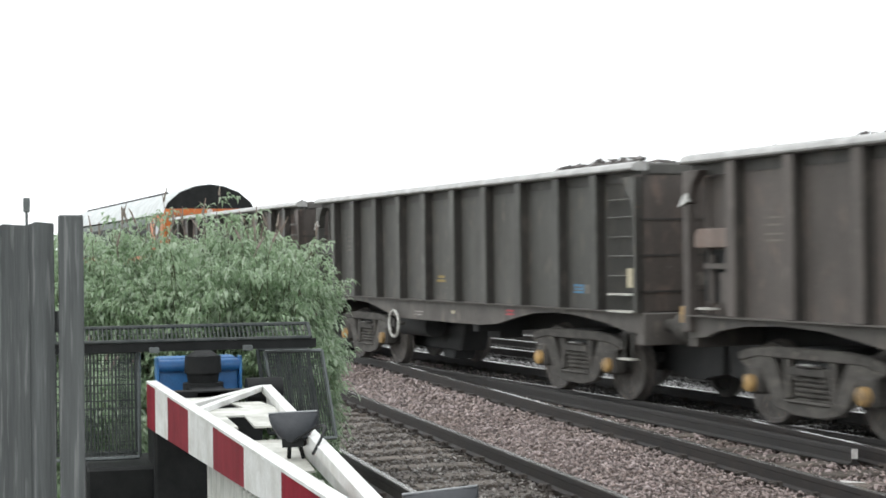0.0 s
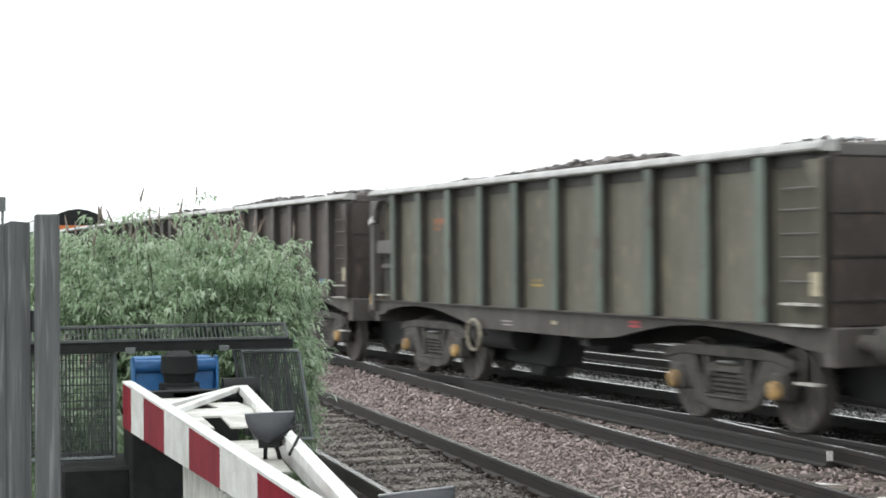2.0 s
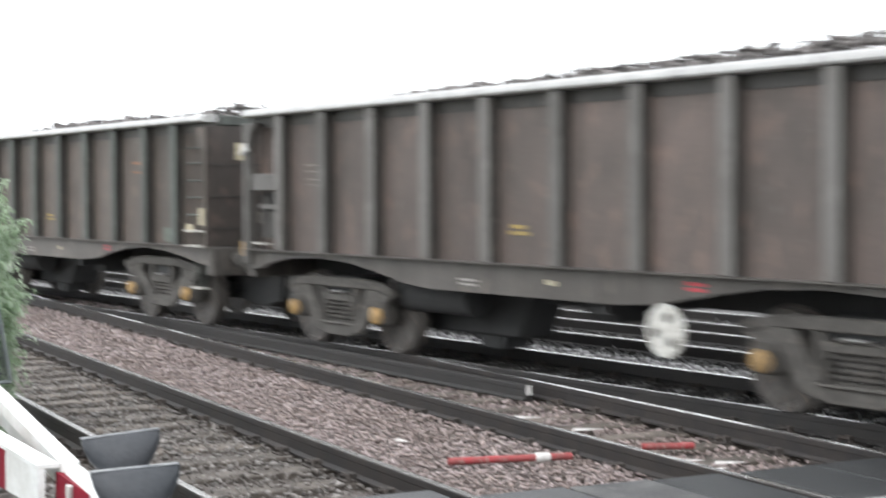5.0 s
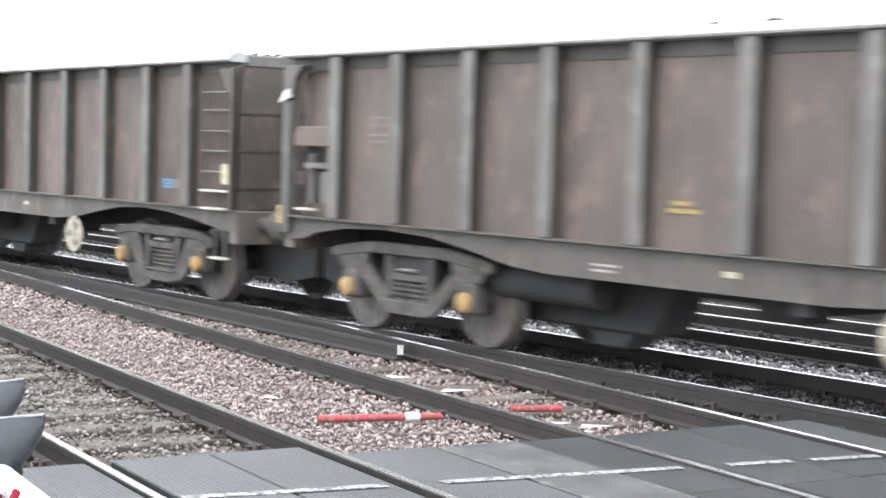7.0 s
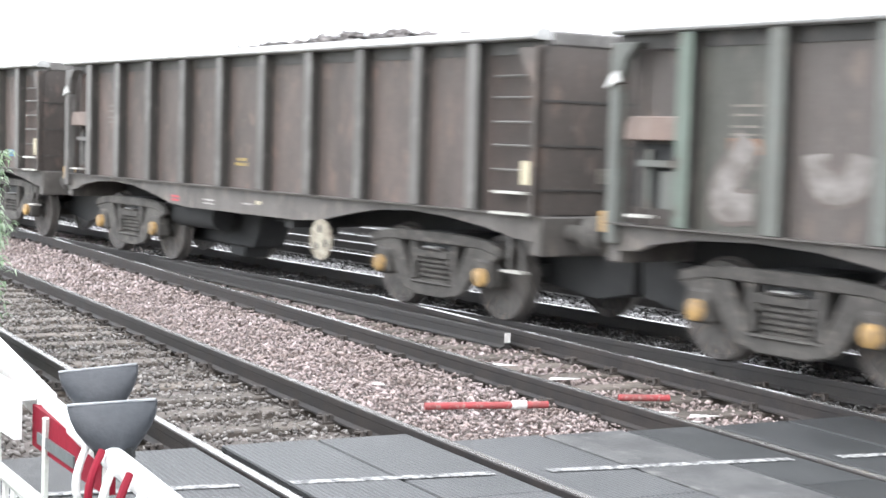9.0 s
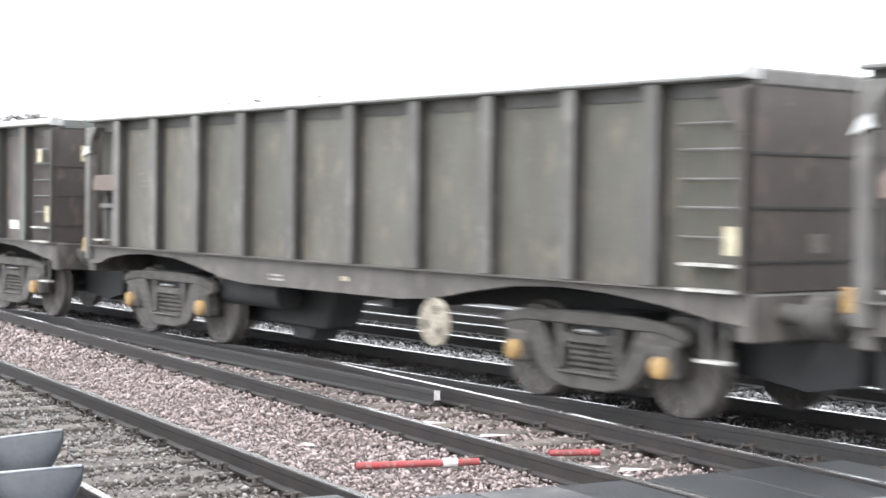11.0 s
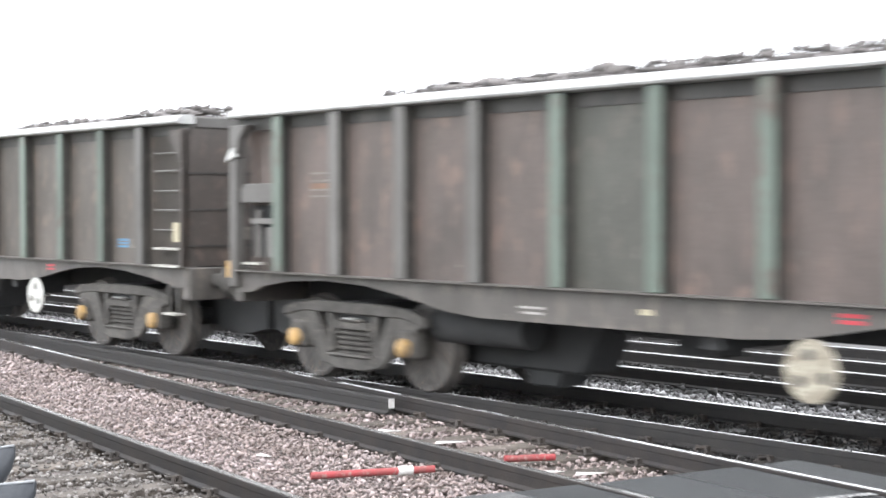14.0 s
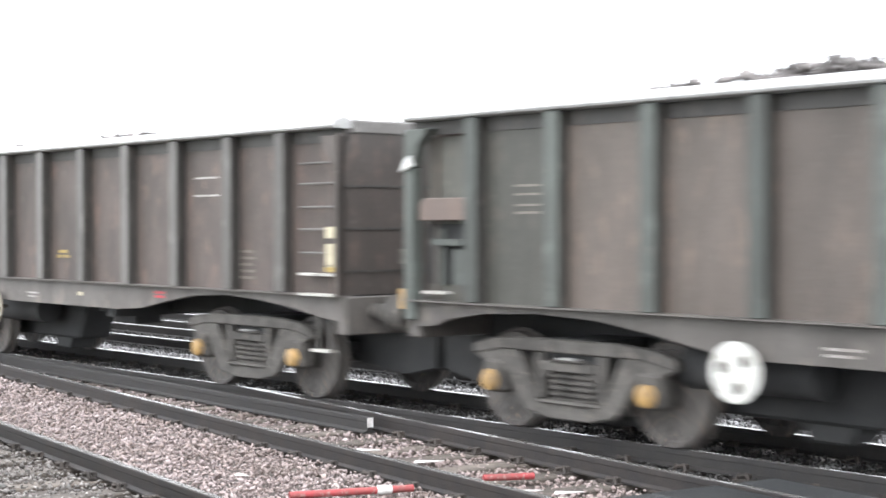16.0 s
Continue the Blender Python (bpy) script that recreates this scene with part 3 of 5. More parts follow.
part("rail", Shape().box(-7.56, -1.8, 0.5, -7.505, 0.3, 0.6), M_FENCE, fence)

# the lifting machine inside its wire guards
machine = thing("road_barrier", "lowered red and white road barrier with caged lifting machine", "road barrier")


def guard(name, y0, z0, y1, z1, x, nbars, frame_mat, skew=0.0, xback=0.0):
    """A framed panel of upright wires."""
    s = Shape()
    for k in range(nbars + 1):
        f = k / nbars
        y = y0 + (y1 - y0) * f
        s.tube((x, y, z0), (x - xback, y - skew, z1), 0.0048, n=5)
    rows = max(2, int((z1 - z0) / 0.055))
    for k in range(1, rows):
        g = k / rows
        z = z0 + (z1 - z0) * g
        s.tube((x - xback * g, y0 - skew * g, z), (x - xback * g, y1 - skew * g, z), 0.004, n=4)
    p = tagged(part(name, s, M_MESH, machine, "dark welded wire guard"), kind="stuff")
    r = Shape()
    for a, b in (((x, y0, z0), (x, y1, z0)), ((x - xback, y0 - skew, z1), (x - xback, y1 - skew, z1)), ((x, y0, z0), (x - xback, y0 - skew, z1)), ((x, y1, z0), (x - xback, y1 - skew, z1))):
        r.tube(a, b, 0.014, n=6)
    part("guard_frame", r, frame_mat, p, "steel edging")
    return p


guard("left_guard", 0.2, 0.53, 0.88, 1.28, -11.4, 26, M_GALV)
guard("right_guard", 1.86, 0.62, 2.28, 1.25, -11.3, 22, M_GALV, skew=0.08, xback=0.1)
guard("side_guard", 1.86, 0.62, 2.24, 1.25, -11.75, 24, M_MESH, skew=0.08)
guard("back_guard", 0.3, 0.5, 0.9, 1.28, -11.95, 24, M_MESH)
guard("top_guard", 0.3, 1.355, 2.1, 1.45, -11.3, 60, M_MESH, xback=0.12)
part("top_rail", Shape().box(-11.36, 0.3, 1.28, -11.3, 2.14, 1.345), M_DARK, machine)
for y in (0.98, 1.64):
    part("clamp", Shape().box(-11.3, y - 0.035, 1.27, -11.27, y + 0.035, 1.31), M_GALV, machine, "bright clamp plate", bevel=0.004)
c = part("cover", Shape().bar([(1.02, 0.98), (1.02, 1.2), (1.03, 1.22), (1.585, 1.22), (1.595, 1.2), (1.595, 0.93)], -11.75, -11.45), M_BLUE, machine, "bright blue cover", bevel=0.012)
part("cover_roll", Shape().tube((-11.44, 1.02, 1.165), (-11.44, 1.595, 1.165), 0.045, n=12), M_BLUE, c, smooth=True)
for y in (1.012, 1.603):
    part("end_plate", Shape().box(-11.5, y - 0.008, 0.92, -11.38, y + 0.008, 1.23), M_BLUE, c)
h = part("motor_housing", Shape().tube((-11.2, 1.31, 0.9), (-11.2, 1.31, 1.06), 0.15, 0.14, n=20).tube((-11.2, 1.31, 1.06), (-11.2, 1.31, 1.13), 0.105, 0.115, n=20)
         .tube((-11.2, 1.31, 1.13), (-11.2, 1.31, 1.25), 0.13, 0.125, n=20).tube((-11.2, 1.31, 1.25), (-11.2, 1.31, 1.285), 0.115, 0.06, n=20), M_DARK, machine, "ribbed black motor housing", smooth=True)
part("foot_flange", Shape().prism([(-0.3, 0), (0.3, 0), (0.2, 0.09), (-0.2, 0.09)], -0.16, 0.16), M_DARK, machine, at=pose(-11.2, 1.31, 0.84, 0, 0, 90), bevel=0.01)
part("gearbox", Shape().box(-11.55, 0.95, 0.1, -11.0, 1.7, 0.84), M_DARK, machine, bevel=0.02)
part("side_motor", Shape().tube((-11.1, 1.6, 1.0), (-11.1, 1.85, 1.0), 0.09, n=14), M_DARK, machine, smooth=True)
part("pedestal", Shape().box(-11.9, 0.5, -0.44, -11.1, 1.36, 0.5), M_DARK, machine, bevel=0.02)
for y in (0.46, 1.4):
    part("leg", Shape().box(-11.4, y - 0.03, -0.44, -11.34, y + 0.03, 0.55), M_DARK, machine)
part("small_plate", Shape().box(-11.095, 1.02, 0.36, -11.085, 1.2, 0.42), M_GALV, machine, "grey plate")
part("small_plate", Shape().box(-11.095, 1.05, 0.2, -11.085, 1.25, 0.25), M_GALV, machine, "grey plate")

# lowered barrier arm: banded front board, timber-white back stay, lamps on top
arm = machine
ARM0, ARM1 = Vector((-10.85, 0.905, 0)), Vector((-5.4, 1.06, 0))
ARM_DIR = (ARM1 - ARM0).normalized()
ARM_SIDE = Vector((-ARM_DIR.y, ARM_DIR.x, 0))


def arm_at(x):
    return ARM0 + ARM_DIR * ((x - ARM0.x) / ARM_DIR.x)


def arm_depth(x):
    return 0.30 + (0.12 - 0.30) * min(1, max(0, (x + 10.85) / 6.0))


def front_board(x0, x1, mat, label):
    a, b = arm_at(x0), arm_at(x1)
    s = Shape().slab([(a.x, a.y, 1.085), (b.x, b.y, 1.085), (b.x, b.y, 1.085 - arm_depth(x1)), (a.x, a.y, 1.085 - arm_depth(x0))], ARM_SIDE * 0.022)
    part("band", s, mat, arm, label)


edges = [-10.99, -10.51, -9.86, -8.94, -8.03, -7.12, -6.25, -5.37, -4.93]
for k in range(8):
    front_board(edges[k], edges[k + 1], M_ARMRED if k % 2 == 0 else M_ARMWHITE, "red band" if k % 2 == 0 else "white band")


def strip(name, a, b, wide, thick, mat=None, label=""):
    """A flat bar lying between two points of the arm."""
    a, b = Vector(a), Vector(b)
    side = Vector((-(b - a).y, (b - a).x, 0)).normalized() * wide / 2
    s = Shape().slab([a - side, b - side, b + side, a + side], (0, 0, -thick))
    return part(name, s, mat or M_ARMWHITE, arm, label)


def on_arm(x, off, z):
    p = arm_at(x) + ARM_SIDE * off
    return (p.x, p.y, z)


strip("top_chord", on_arm(-10.99, 0.03, 1.1), on_arm(-4.93, 0.03, 1.1), 0.07, 0.014)
strip("back_chord", on_arm(-10.3, 0.70, 1.1), on_arm(-4.93, 0.1, 1.1), 0.06, 0.05)
part("back_plate", Shape().slab([on_arm(-10.3, 0.70, 1.05), on_arm(-4.93, 0.11, 1.05), on_arm(-4.93, 0.11, 0.98), on_arm(-10.3, 0.70, 0.9)], (0, 0.012, 0)), M_ARMWHITE, arm)
strip("brace", on_arm(-10.3, 0.68, 1.098), on_arm(-9.2, 0.05, 1.098), 0.055, 0.03)
strip("brace", on_arm(-8.9, 0.05, 1.094), on_arm(-10.2, 0.62, 1.094), 0.05, 0.03)
def back_off(x):
    return 0.66 - 0.1117 * (x + 10.3)


def web(x0, x1, a0, a1, b0, b1, z):
    """Flat sheet across the arm between two offsets at either end."""
    part("web_plate", Shape().slab([on_arm(x0, a0, z), on_arm(x1, a1, z), on_arm(x1, b1, z), on_arm(x0, b0, z)], (0, 0, -0.01)), M_WEB, arm, "dirty white web plate")


web(-9.95, -9.55, 0.05, 0.05, 0.40, 0.34, 1.062)
web(-9.548, -9.2, 0.05, 0.05, 0.12, 0.14, 1.062)
web(-9.548, -9.2, 0.33, 0.36, 0.52, back_off(-9.2), 1.062)
web(-9.198, -8.75, 0.05, 0.05, back_off(-9.2), back_off(-8.75), 1.062)
web(-8.748, -8.15, 0.285, 0.235, back_off(-8.75), back_off(-8.15), 1.062)
web(-8.748, -8.15, 0.05, 0.05, 0.18, 0.15, 1.062)
web(-8.148, -6.9, 0.05, 0.05, back_off(-8.15), back_off(-6.9), 0.99)
web(-6.6, -5.3, 0.05, 0.05, back_off(-6.6), back_off(-5.3), 0.99)
for x in (-8.05, -7.95, -7.85):
    part("slot", Shape().slab([on_arm(x, 0.07, 0.994), on_arm(x + 0.05, 0.07, 0.994), on_arm(x + 0.03, 0.16, 0.994), on_arm(x - 0.02, 0.16, 0.994)], (0, 0, 0.002)), M_DARK, arm, "dark slot")
loop = [on_arm(-7.3 + 0.45 * k / 10, 0.26 + 0.10 * math.sin(math.pi * k / 10), 1.07 + 0.10 * math.sin(math.pi * k / 10)) for k in range(11)]
part("cable", Shape().sweep(loop, 0.007, 6), M_DARK, arm, "thin looped lamp cable", smooth=True)
part("crossbar", Shape().box(-10.72, 0.95, 1.0, -10.6, 1.62, 1.05).box(-11.2, 1.2, 0.98, -10.6, 1.42, 1.04), M_DARK, arm, "dark cross beam at the pivot")
# slimmer outer half of the arm
a, b = arm_at(-4.95) + ARM_SIDE * 0.06, arm_at(-4.15) + ARM_SIDE * 0.05
part("band", Shape().slab([(a.x, a.y, 1.07), (b.x, b.y, 1.055), (b.x, b.y, 0.95), (a.x, a.y, 0.94)], ARM_SIDE * 0.03), M_ARMRED, arm, "red band")
part("outer_tube", Shape().tube((-5.3, 1.20, 1.06), (0.5, 0.98, 1.06), 0.034, 0.03, n=12), M_ARMWHITE, arm, "white outer tube", smooth=True)
part("reflector", Shape().slab([(-4.85, 0.985 + 0.144, 1.0), (-4.45, 0.985 + 0.155, 1.0), (-4.45, 0.985 + 0.155, 0.965), (-4.85, 0.985 + 0.144, 0.965)], (0, -0.006, 0)), M_GALV, arm, "dull reflective strip")
for k in range(7):
    x, y = -4.22 + 0.15 * k, 1.12 - 0.006 * k
    bow = [(x + 0.055 * math.sin(math.pi * j / 8), y - 0.05 * math.sin(math.pi * j / 8), 1.09 - 0.027 * j) for j in range(9)]
    part("strap", Shape().sweep(bow, 0.011), M_ARMWHITE if k % 2 == 0 else M_ARMRED, arm, "bowed strap on the arm", smooth=True)
# hanging skirt of white bars below its own rail
part("skirt_rail", Shape().tube((-8.2, 1.08, 0.76), (-1.0, 1.2, 0.79), 0.024, n=8), M_SKIRT, arm, smooth=True)
part("skirt_rail", Shape().tube((-8.2, 1.08, 0.2), (-1.0, 1.2, 0.2), 0.02, n=8), M_SKIRT, arm, smooth=True)
for k in range(34):
    x = -8.72 + 0.062 * k
    part("skirt_slat", lambda: Shape().box(-0.027, -0.006, -0.84, 0.027, 0.006, 0), M_SKIRT, arm, key="skirt_slat", at=Matrix.Translation((x, 1.055 + 0.0167 * (x + 8.2), 0.835 + 0.012 * (k % 2))))
x = -8.18
while x < -2.5:
    part("skirt_bar", lambda: Shape().tube((0, 0, 0), (0, 0, -0.56), 0.012, n=6), M_SKIRT, arm, key="skirt_bar", at=Matrix.Translation((x, 1.08 + 0.0167 * (x + 8.2), 0.765)))
    x += 0.075 if x < -6.2 else 0.12
for k in range(9):
    x = -7.9 + 0.62 * k
    part("hanger", Shape().tube((x, 1.08 + 0.0167 * (x + 8.2), 0.77), (x + 0.05, arm_at(x).y + 0.05, 1.06), 0.012, n=6), M_SKIRT, arm)


def boom_lamp(x, off, z, tilt):
    """Half-round hood seen from behind, on two little legs."""
    p = on_arm(x, off, z)
    L = part("boom_lamp", Shape().box(-0.05, -0.06, -0.10, 0.05, 0.02, -0.06), M_DARK, arm, "hooded warning lamp", at=Matrix.Translation(p) @ pose(0, 0, 0, 0, 0, 68) @ pose(0, 0, 0, 0, tilt, 0))
    s, n, rows = Shape(), 12, []
    prof = [(0.112, 0.060, 0.004), (0.120, 0.057, 0.016), (0.121, 0.047, 0.032), (0.116, 0.02, 0.056), (0.102, -0.012, 0.07), (0.080, -0.043, 0.074), (0.056, -0.073, 0.064), (0.036, -0.098, 0.045)]
    for r, zz, dp in prof:
        rows.append([(-r, 0.01, zz)] + [(-r * math.cos(math.pi * k / n), -dp * math.sin(math.pi * k / n) ** 0.7, zz) for k in range(n + 1)])
    k = 0
    m = n + 2
    for row in rows:
        s.v += row
    for i in range(len(rows) - 1):
        for j in range(m - 1):
            s.f.append([i * m + j, i * m + j + 1, (i + 1) * m + j + 1, (i + 1) * m + j])
    s.f.append([(len(rows) - 1) * m + j for j in range(m)])
    s.f.append([j for j in reversed(range(m))])
    part("hood", s, M_HOOD, L, "dull grey plastic hood", smooth=True)
    # pale tube that paints the highlight on the hood's top edge
    part("hood_edge", Shape().tube((-0.118, -0.012, 0.059), (0.118, -0.012, 0.059), 0.004, n=6), M_LITEDGE, L, "pale line painting the lit top edge", smooth=True)
    part("lens", Shape().lathe([(0.07, 0.012), (0.06, 0.03), (0.03, 0.045)], (0, -0.03), 16), M_LENS, L, "red lens", smooth=True)
    for dx in (-0.035, 0.035):
        part("leg", Shape().tube((dx * 0.7, -0.02, -0.09), (dx, 0.0, -0.16), 0.011, n=6), M_DARK, L)
    return L


boom_lamp(-7.35, 0.28, 1.15, -3)
boom_lamp(-4.74, 0.212, 1.15, -7)
boom_lamp(-4.16, 0.075, 1.145, -5)


def shrub(name, label, cx, cy, rx, ry, top, stems, seed):
    rng = random.Random(seed)
    sh = thing(name, label, "shrub", at=pose(cx, cy, -0.42))
    wood, V, F = Shape(), [], []
    tips = []
    for k in range(stems):
        a = rng.uniform(0, 2 * math.pi)
        r = math.sqrt(rng.random())
        bx, by = 0.35 * rx * r * math.cos(a), 0.35 * ry * r * math.sin(a)
        hgt = (top + 0.42) * rng.choice((rng.uniform(0.7, 0.95), rng.uniform(0.85, 1.08))) * (1 - 0.16 * r)
        tx, ty = rx * r * math.cos(a) * rng.uniform(0.85, 1.1), ry * r * math.sin(a) * rng.uniform(0.85, 1.1)
        pts = []
        for i in range(9):
            f = i / 8
            g = f ** 1.6
            droop = -0.12 * hgt * max(0, f - 0.75) * 2 * r
            pts.append(Vector((bx + (tx - bx) * g + rng.uniform(-0.02, 0.02), by + (ty - by) * g + rng.uniform(-0.02, 0.02), hgt * f + droop)))
        for i in range(8):
            wood.tube(pts[i], pts[i + 1], 0.014 * (1 - i / 9), 0.014 * (1 - (i + 1) / 9) + 0.001, n=5, caps=False)
        tips.append((pts[-1], (pts[-1] - pts[-2]).normalized()))
        for i in range(2, 9):
            for _ in range(8 if i > 3 else 3):
                # a side spray that arches out and droops, set with leaves in pairs
                p = pts[i - 1].lerp(pts[i], rng.random())
                w = rng.uniform(0, 2 * math.pi)
                out = Vector((math.cos(w), math.sin(w), rng.uniform(0.2, 0.9))).normalized()
                reach = rng.uniform(0.16, 0.36) * (1.15 - 0.45 * i / 8)
                for j in range(8):
                    f = (j + 0.6) / 8
                    q = p + out * reach * f + Vector((0, 0, -0.30 * reach * f * f))
                    leaf(V, F, q + Vector((rng.gauss(0, 0.018), rng.gauss(0, 0.018), rng.gauss(0, 0.015))), rng, out)
    tagged(part("branching", wood, M_STEM, sh), kind="stuff")
    tagged(part("foliage", raw_mesh("foliage", V, F), M_LEAF, sh, "narrow pale green leaves"), kind="stuff")
    sp = Shape()
    for p, d in tips:
        if p.z > (top + 0.42) * 0.86 and rng.random() < 0.45:
            e = p + Vector((rng.uniform(-0.08, 0.08), rng.uniform(-0.08, 0.08), rng.uniform(0.1, 0.26)))
            sp.tube(p, e, 0.004, 0.003, n=5)
            sp.tube(p.lerp(e, 0.5), e + Vector((rng.uniform(-0.06, 0.06), rng.uniform(-0.05, 0.05), 0.03)), 0.012, 0.004, n=6)
    if sp.v:
        tagged(part("flower_head", sp, M_SPIKE, sh, "dry brown flower spikes"), kind="stuff")
    return sh


def leaf(V, F, p, rng, out):
    a, e = math.atan2(out.y, out.x) + rng.gauss(0, 0.8), rng.uniform(-0.75, 0.6)
    d = Vector((math.cos(a) * math.cos(e), math.sin(a) * math.cos(e), math.sin(e)))
    s = d.cross(Vector((rng.uniform(-0.4, 0.4), rng.uniform(-0.4, 0.4), 1))).normalized()
    L, w = rng.uniform(0.05, 0.105), rng.uniform(0.009, 0.0155)
    m = p + d * L * 0.45 + Vector((0, 0, 0.012))
    t = p + d * L + Vector((0, 0, -0.035))
    k = len(V)
    V += [tuple(p), tuple(m + s * w), tuple(t), tuple(m - s * w), tuple(m - Vector((0, 0, 0.006)))]
    F += [(k, k + 4, k + 1), (k + 4, k + 2, k + 1), (k, k + 3, k + 4), (k + 4, k + 3, k + 2)]


shrub("shrub", "tall bushy shrub with narrow grey-green leaves behind the guard", -14.6, 1.7, 1.4, 1.0, 2.42, 170, 1)
shrub("shrub", "tall bushy shrub with narrow grey-green leaves behind the guard", -14.4, 2.24, 1.1, 0.72, 2.25, 130, 2)
shrub("shrub", "tall bushy shrub with narrow grey-green leaves behind the guard", -14.9, 0.75, 1.3, 0.8, 2.3, 140, 3)
shrub("shrub", "lower leafy shrub beside the track", -13.9, 2.45, 0.6, 0.38, 1.5, 80, 4)

shrub("shrub", "low leafy growth behind the wire guards", -13.1, 0.65, 0.75, 0.5, 1.15, 60, 5)

sig = thing("signal_post", "slim far post with a small box on top", "post")
part("pole", Shape().tube((-40, 0.43, -0.42), (-40, 0.43, 3.12), 0.035, n=8), M_GALV, sig)
part("box", Shape().box(-40.08, 0.35, 3.1, -39.92, 0.51, 3.46), M_GALV, sig, bevel=0.02)

# ---- the train ----
HALF = 6.25                       # half the length of a wagon's box
RIBS = [-11.5, -10.4, -9.25, -8.1, -6.95, -5.75, -4.55, -3.35, -2.15, -1.08]


def ux(u):
    return u + HALF


def frame_side(y0, y1):
    """Cast side frame: top chord, thick shoulders over the axleboxes, slanting legs, spring posts and a short bottom."""
    s = Shape()
    s.prism([(-1.36, 0.78), (-1.38, 0.88), (-1.0, 0.945), (-0.6, 0.985), (0.6, 0.985), (1.0, 0.945), (1.38, 0.88), (1.36, 0.78), (0.6, 0.86), (-0.6, 0.86)], y0, y1)
    for k in (-1, 1):
        s.prism([(k * 0.70, 0.862), (k * 0.75, 0.70), (k * 0.88, 0.62), (k * 1.02, 0.665), (k * 1.16, 0.66), (k * 1.30, 0.795)], y0 + 0.01, y1)
        s.prism([(k * 0.72, 0.74), (k * 0.90, 0.64), (k * 0.44, 0.27), (k * 0.30, 0.38)], y0 + 0.016, y1)
        s.prism([(k * 0.30, 0.862), (k * 0.40, 0.862), (k * 0.40, 0.36), (k * 0.30, 0.36)], y0 + 0.02, y1)
    s.prism([(-0.44, 0.27), (-0.38, 0.39), (0.38, 0.39), (0.44, 0.27), (0.32, 0.24), (-0.32, 0.24)], y0, y1)
    return s


def cast_side(y0, y1):
    """Heavier cast side frame: deep shoulders, small slanting windows, a deep rounded pan under the springs."""
    s = Shape()
    s.prism([(-1.30, 0.70), (-1.28, 0.80), (-1.05, 0.86), (-0.6, 0.895), (0.6, 0.895), (1.05, 0.86), (1.28, 0.80), (1.30, 0.70), (0.9, 0.77), (-0.9, 0.77)], y0, y1)
    for k in (-1, 1):
        s.prism([(k * 0.66, 0.772), (k * 0.47, 0.43), (k * 0.42, 0.34), (k * 0.40, 0.20), (k * 0.52, 0.215), (k * 0.64, 0.29), (k * 0.74, 0.42), (k * 0.82, 0.56),
                 (k * 0.86, 0.60), (k * 1.14, 0.64), (k * 1.28, 0.70), (k * 0.9, 0.772)], y0 + 0.008, y1)
        s.prism([(k * 0.35, 0.772), (k * 0.46, 0.772), (k * 0.43, 0.34), (k * 0.35, 0.34)], y0 + 0.02, y1)
    s.prism([(-0.41, 0.20), (-0.43, 0.33), (0.43, 0.33), (0.41, 0.20), (0.28, 0.168), (-0.28, 0.168)], y0, y1)
    s.prism([(-0.36, 0.305), (-0.36, 0.335), (0.36, 0.335), (0.36, 0.305)], y0 - 0.03, y1)
    return s


def spring():
    """One coil spring, turned about its own length."""
    prof = []
    for k in range(6):
        prof += [(0.045, 0.055 * k), (0.068, 0.055 * k + 0.014), (0.068, 0.055 * k + 0.03), (0.045, 0.055 * k + 0.044)]
    return Shape().lathe(prof, (0, 0), 12)


def wheel_shape():
    return Shape().lathe([(0.05, -0.07), (0.11, -0.07), (0.13, -0.045), (0.36, -0.03), (0.398, -0.05), (0.398, 0.05), (0.36, 0.03), (0.13, 0.045), (0.05, 0.05)], (0, 0), 36)


def tyre_shape():
    return Shape().lathe([(0.395, -0.05), (0.405, -0.066), (0.452, -0.066), (0.462, -0.05), (0.464, 0.04), (0.49, 0.05), (0.49, 0.07), (0.40, 0.072), (0.395, 0.05)], (0, 0), 36)


def solebar(y0, y1):
    low = [(-12.5, 0.93), (-12.15, 0.95), (-11.9, 1.03), (-11.4, 1.10), (-10.65, 1.13), (-9.9, 1.10), (-9.3, 1.02), (-8.6, 0.90), (-8.1, 0.865),
           (-4.9, 0.865), (-4.3, 0.90), (-3.6, 1.02), (-3.0, 1.10), (-2.3, 1.13), (-1.6, 1.10), (-0.9, 1.03), (-0.4, 0.95), (0.0, 0.92)]
    return Shape().prism([(ux(a), b) for a, b in low] + [(ux(0.0), 1.185), (ux(-12.5), 1.185)], y0, y1)


def hand_wheel(solid):
    s = Shape()
    n = 28
    if solid:
        s.lathe([(0.245, -0.012), (0.25, 0.0), (0.245, 0.012)], (0, 0), n)
        return s
    for j in range(n):
        a = 2 * math.pi * j / n
        for q in range(6):
            r = 0.225 + 0.024 * math.cos(math.pi * q / 3)
            s.v.append((r * math.cos(a), 0.024 * math.sin(math.pi * q / 3), r * math.sin(a)))
    s.f += [[6 * j + q, 6 * j + (q + 1) % 6, 6 * ((j + 1) % n) + (q + 1) % 6, 6 * ((j + 1) % n) + q] for j in range(n) for q in range(6)]
    return s


def wheel_spokes():
    s = Shape().tube((0, -0.02, 0), (0, 0.02, 0), 0.045, n=10)
    for j in range(4):
        a = math.pi * j / 2 + 0.5
        s.tube((0.04 * math.cos(a), 0, 0.04 * math.sin(a)), (0.215 * math.cos(a), 0, 0.215 * math.sin(a)), 0.011, n=6)
    return s


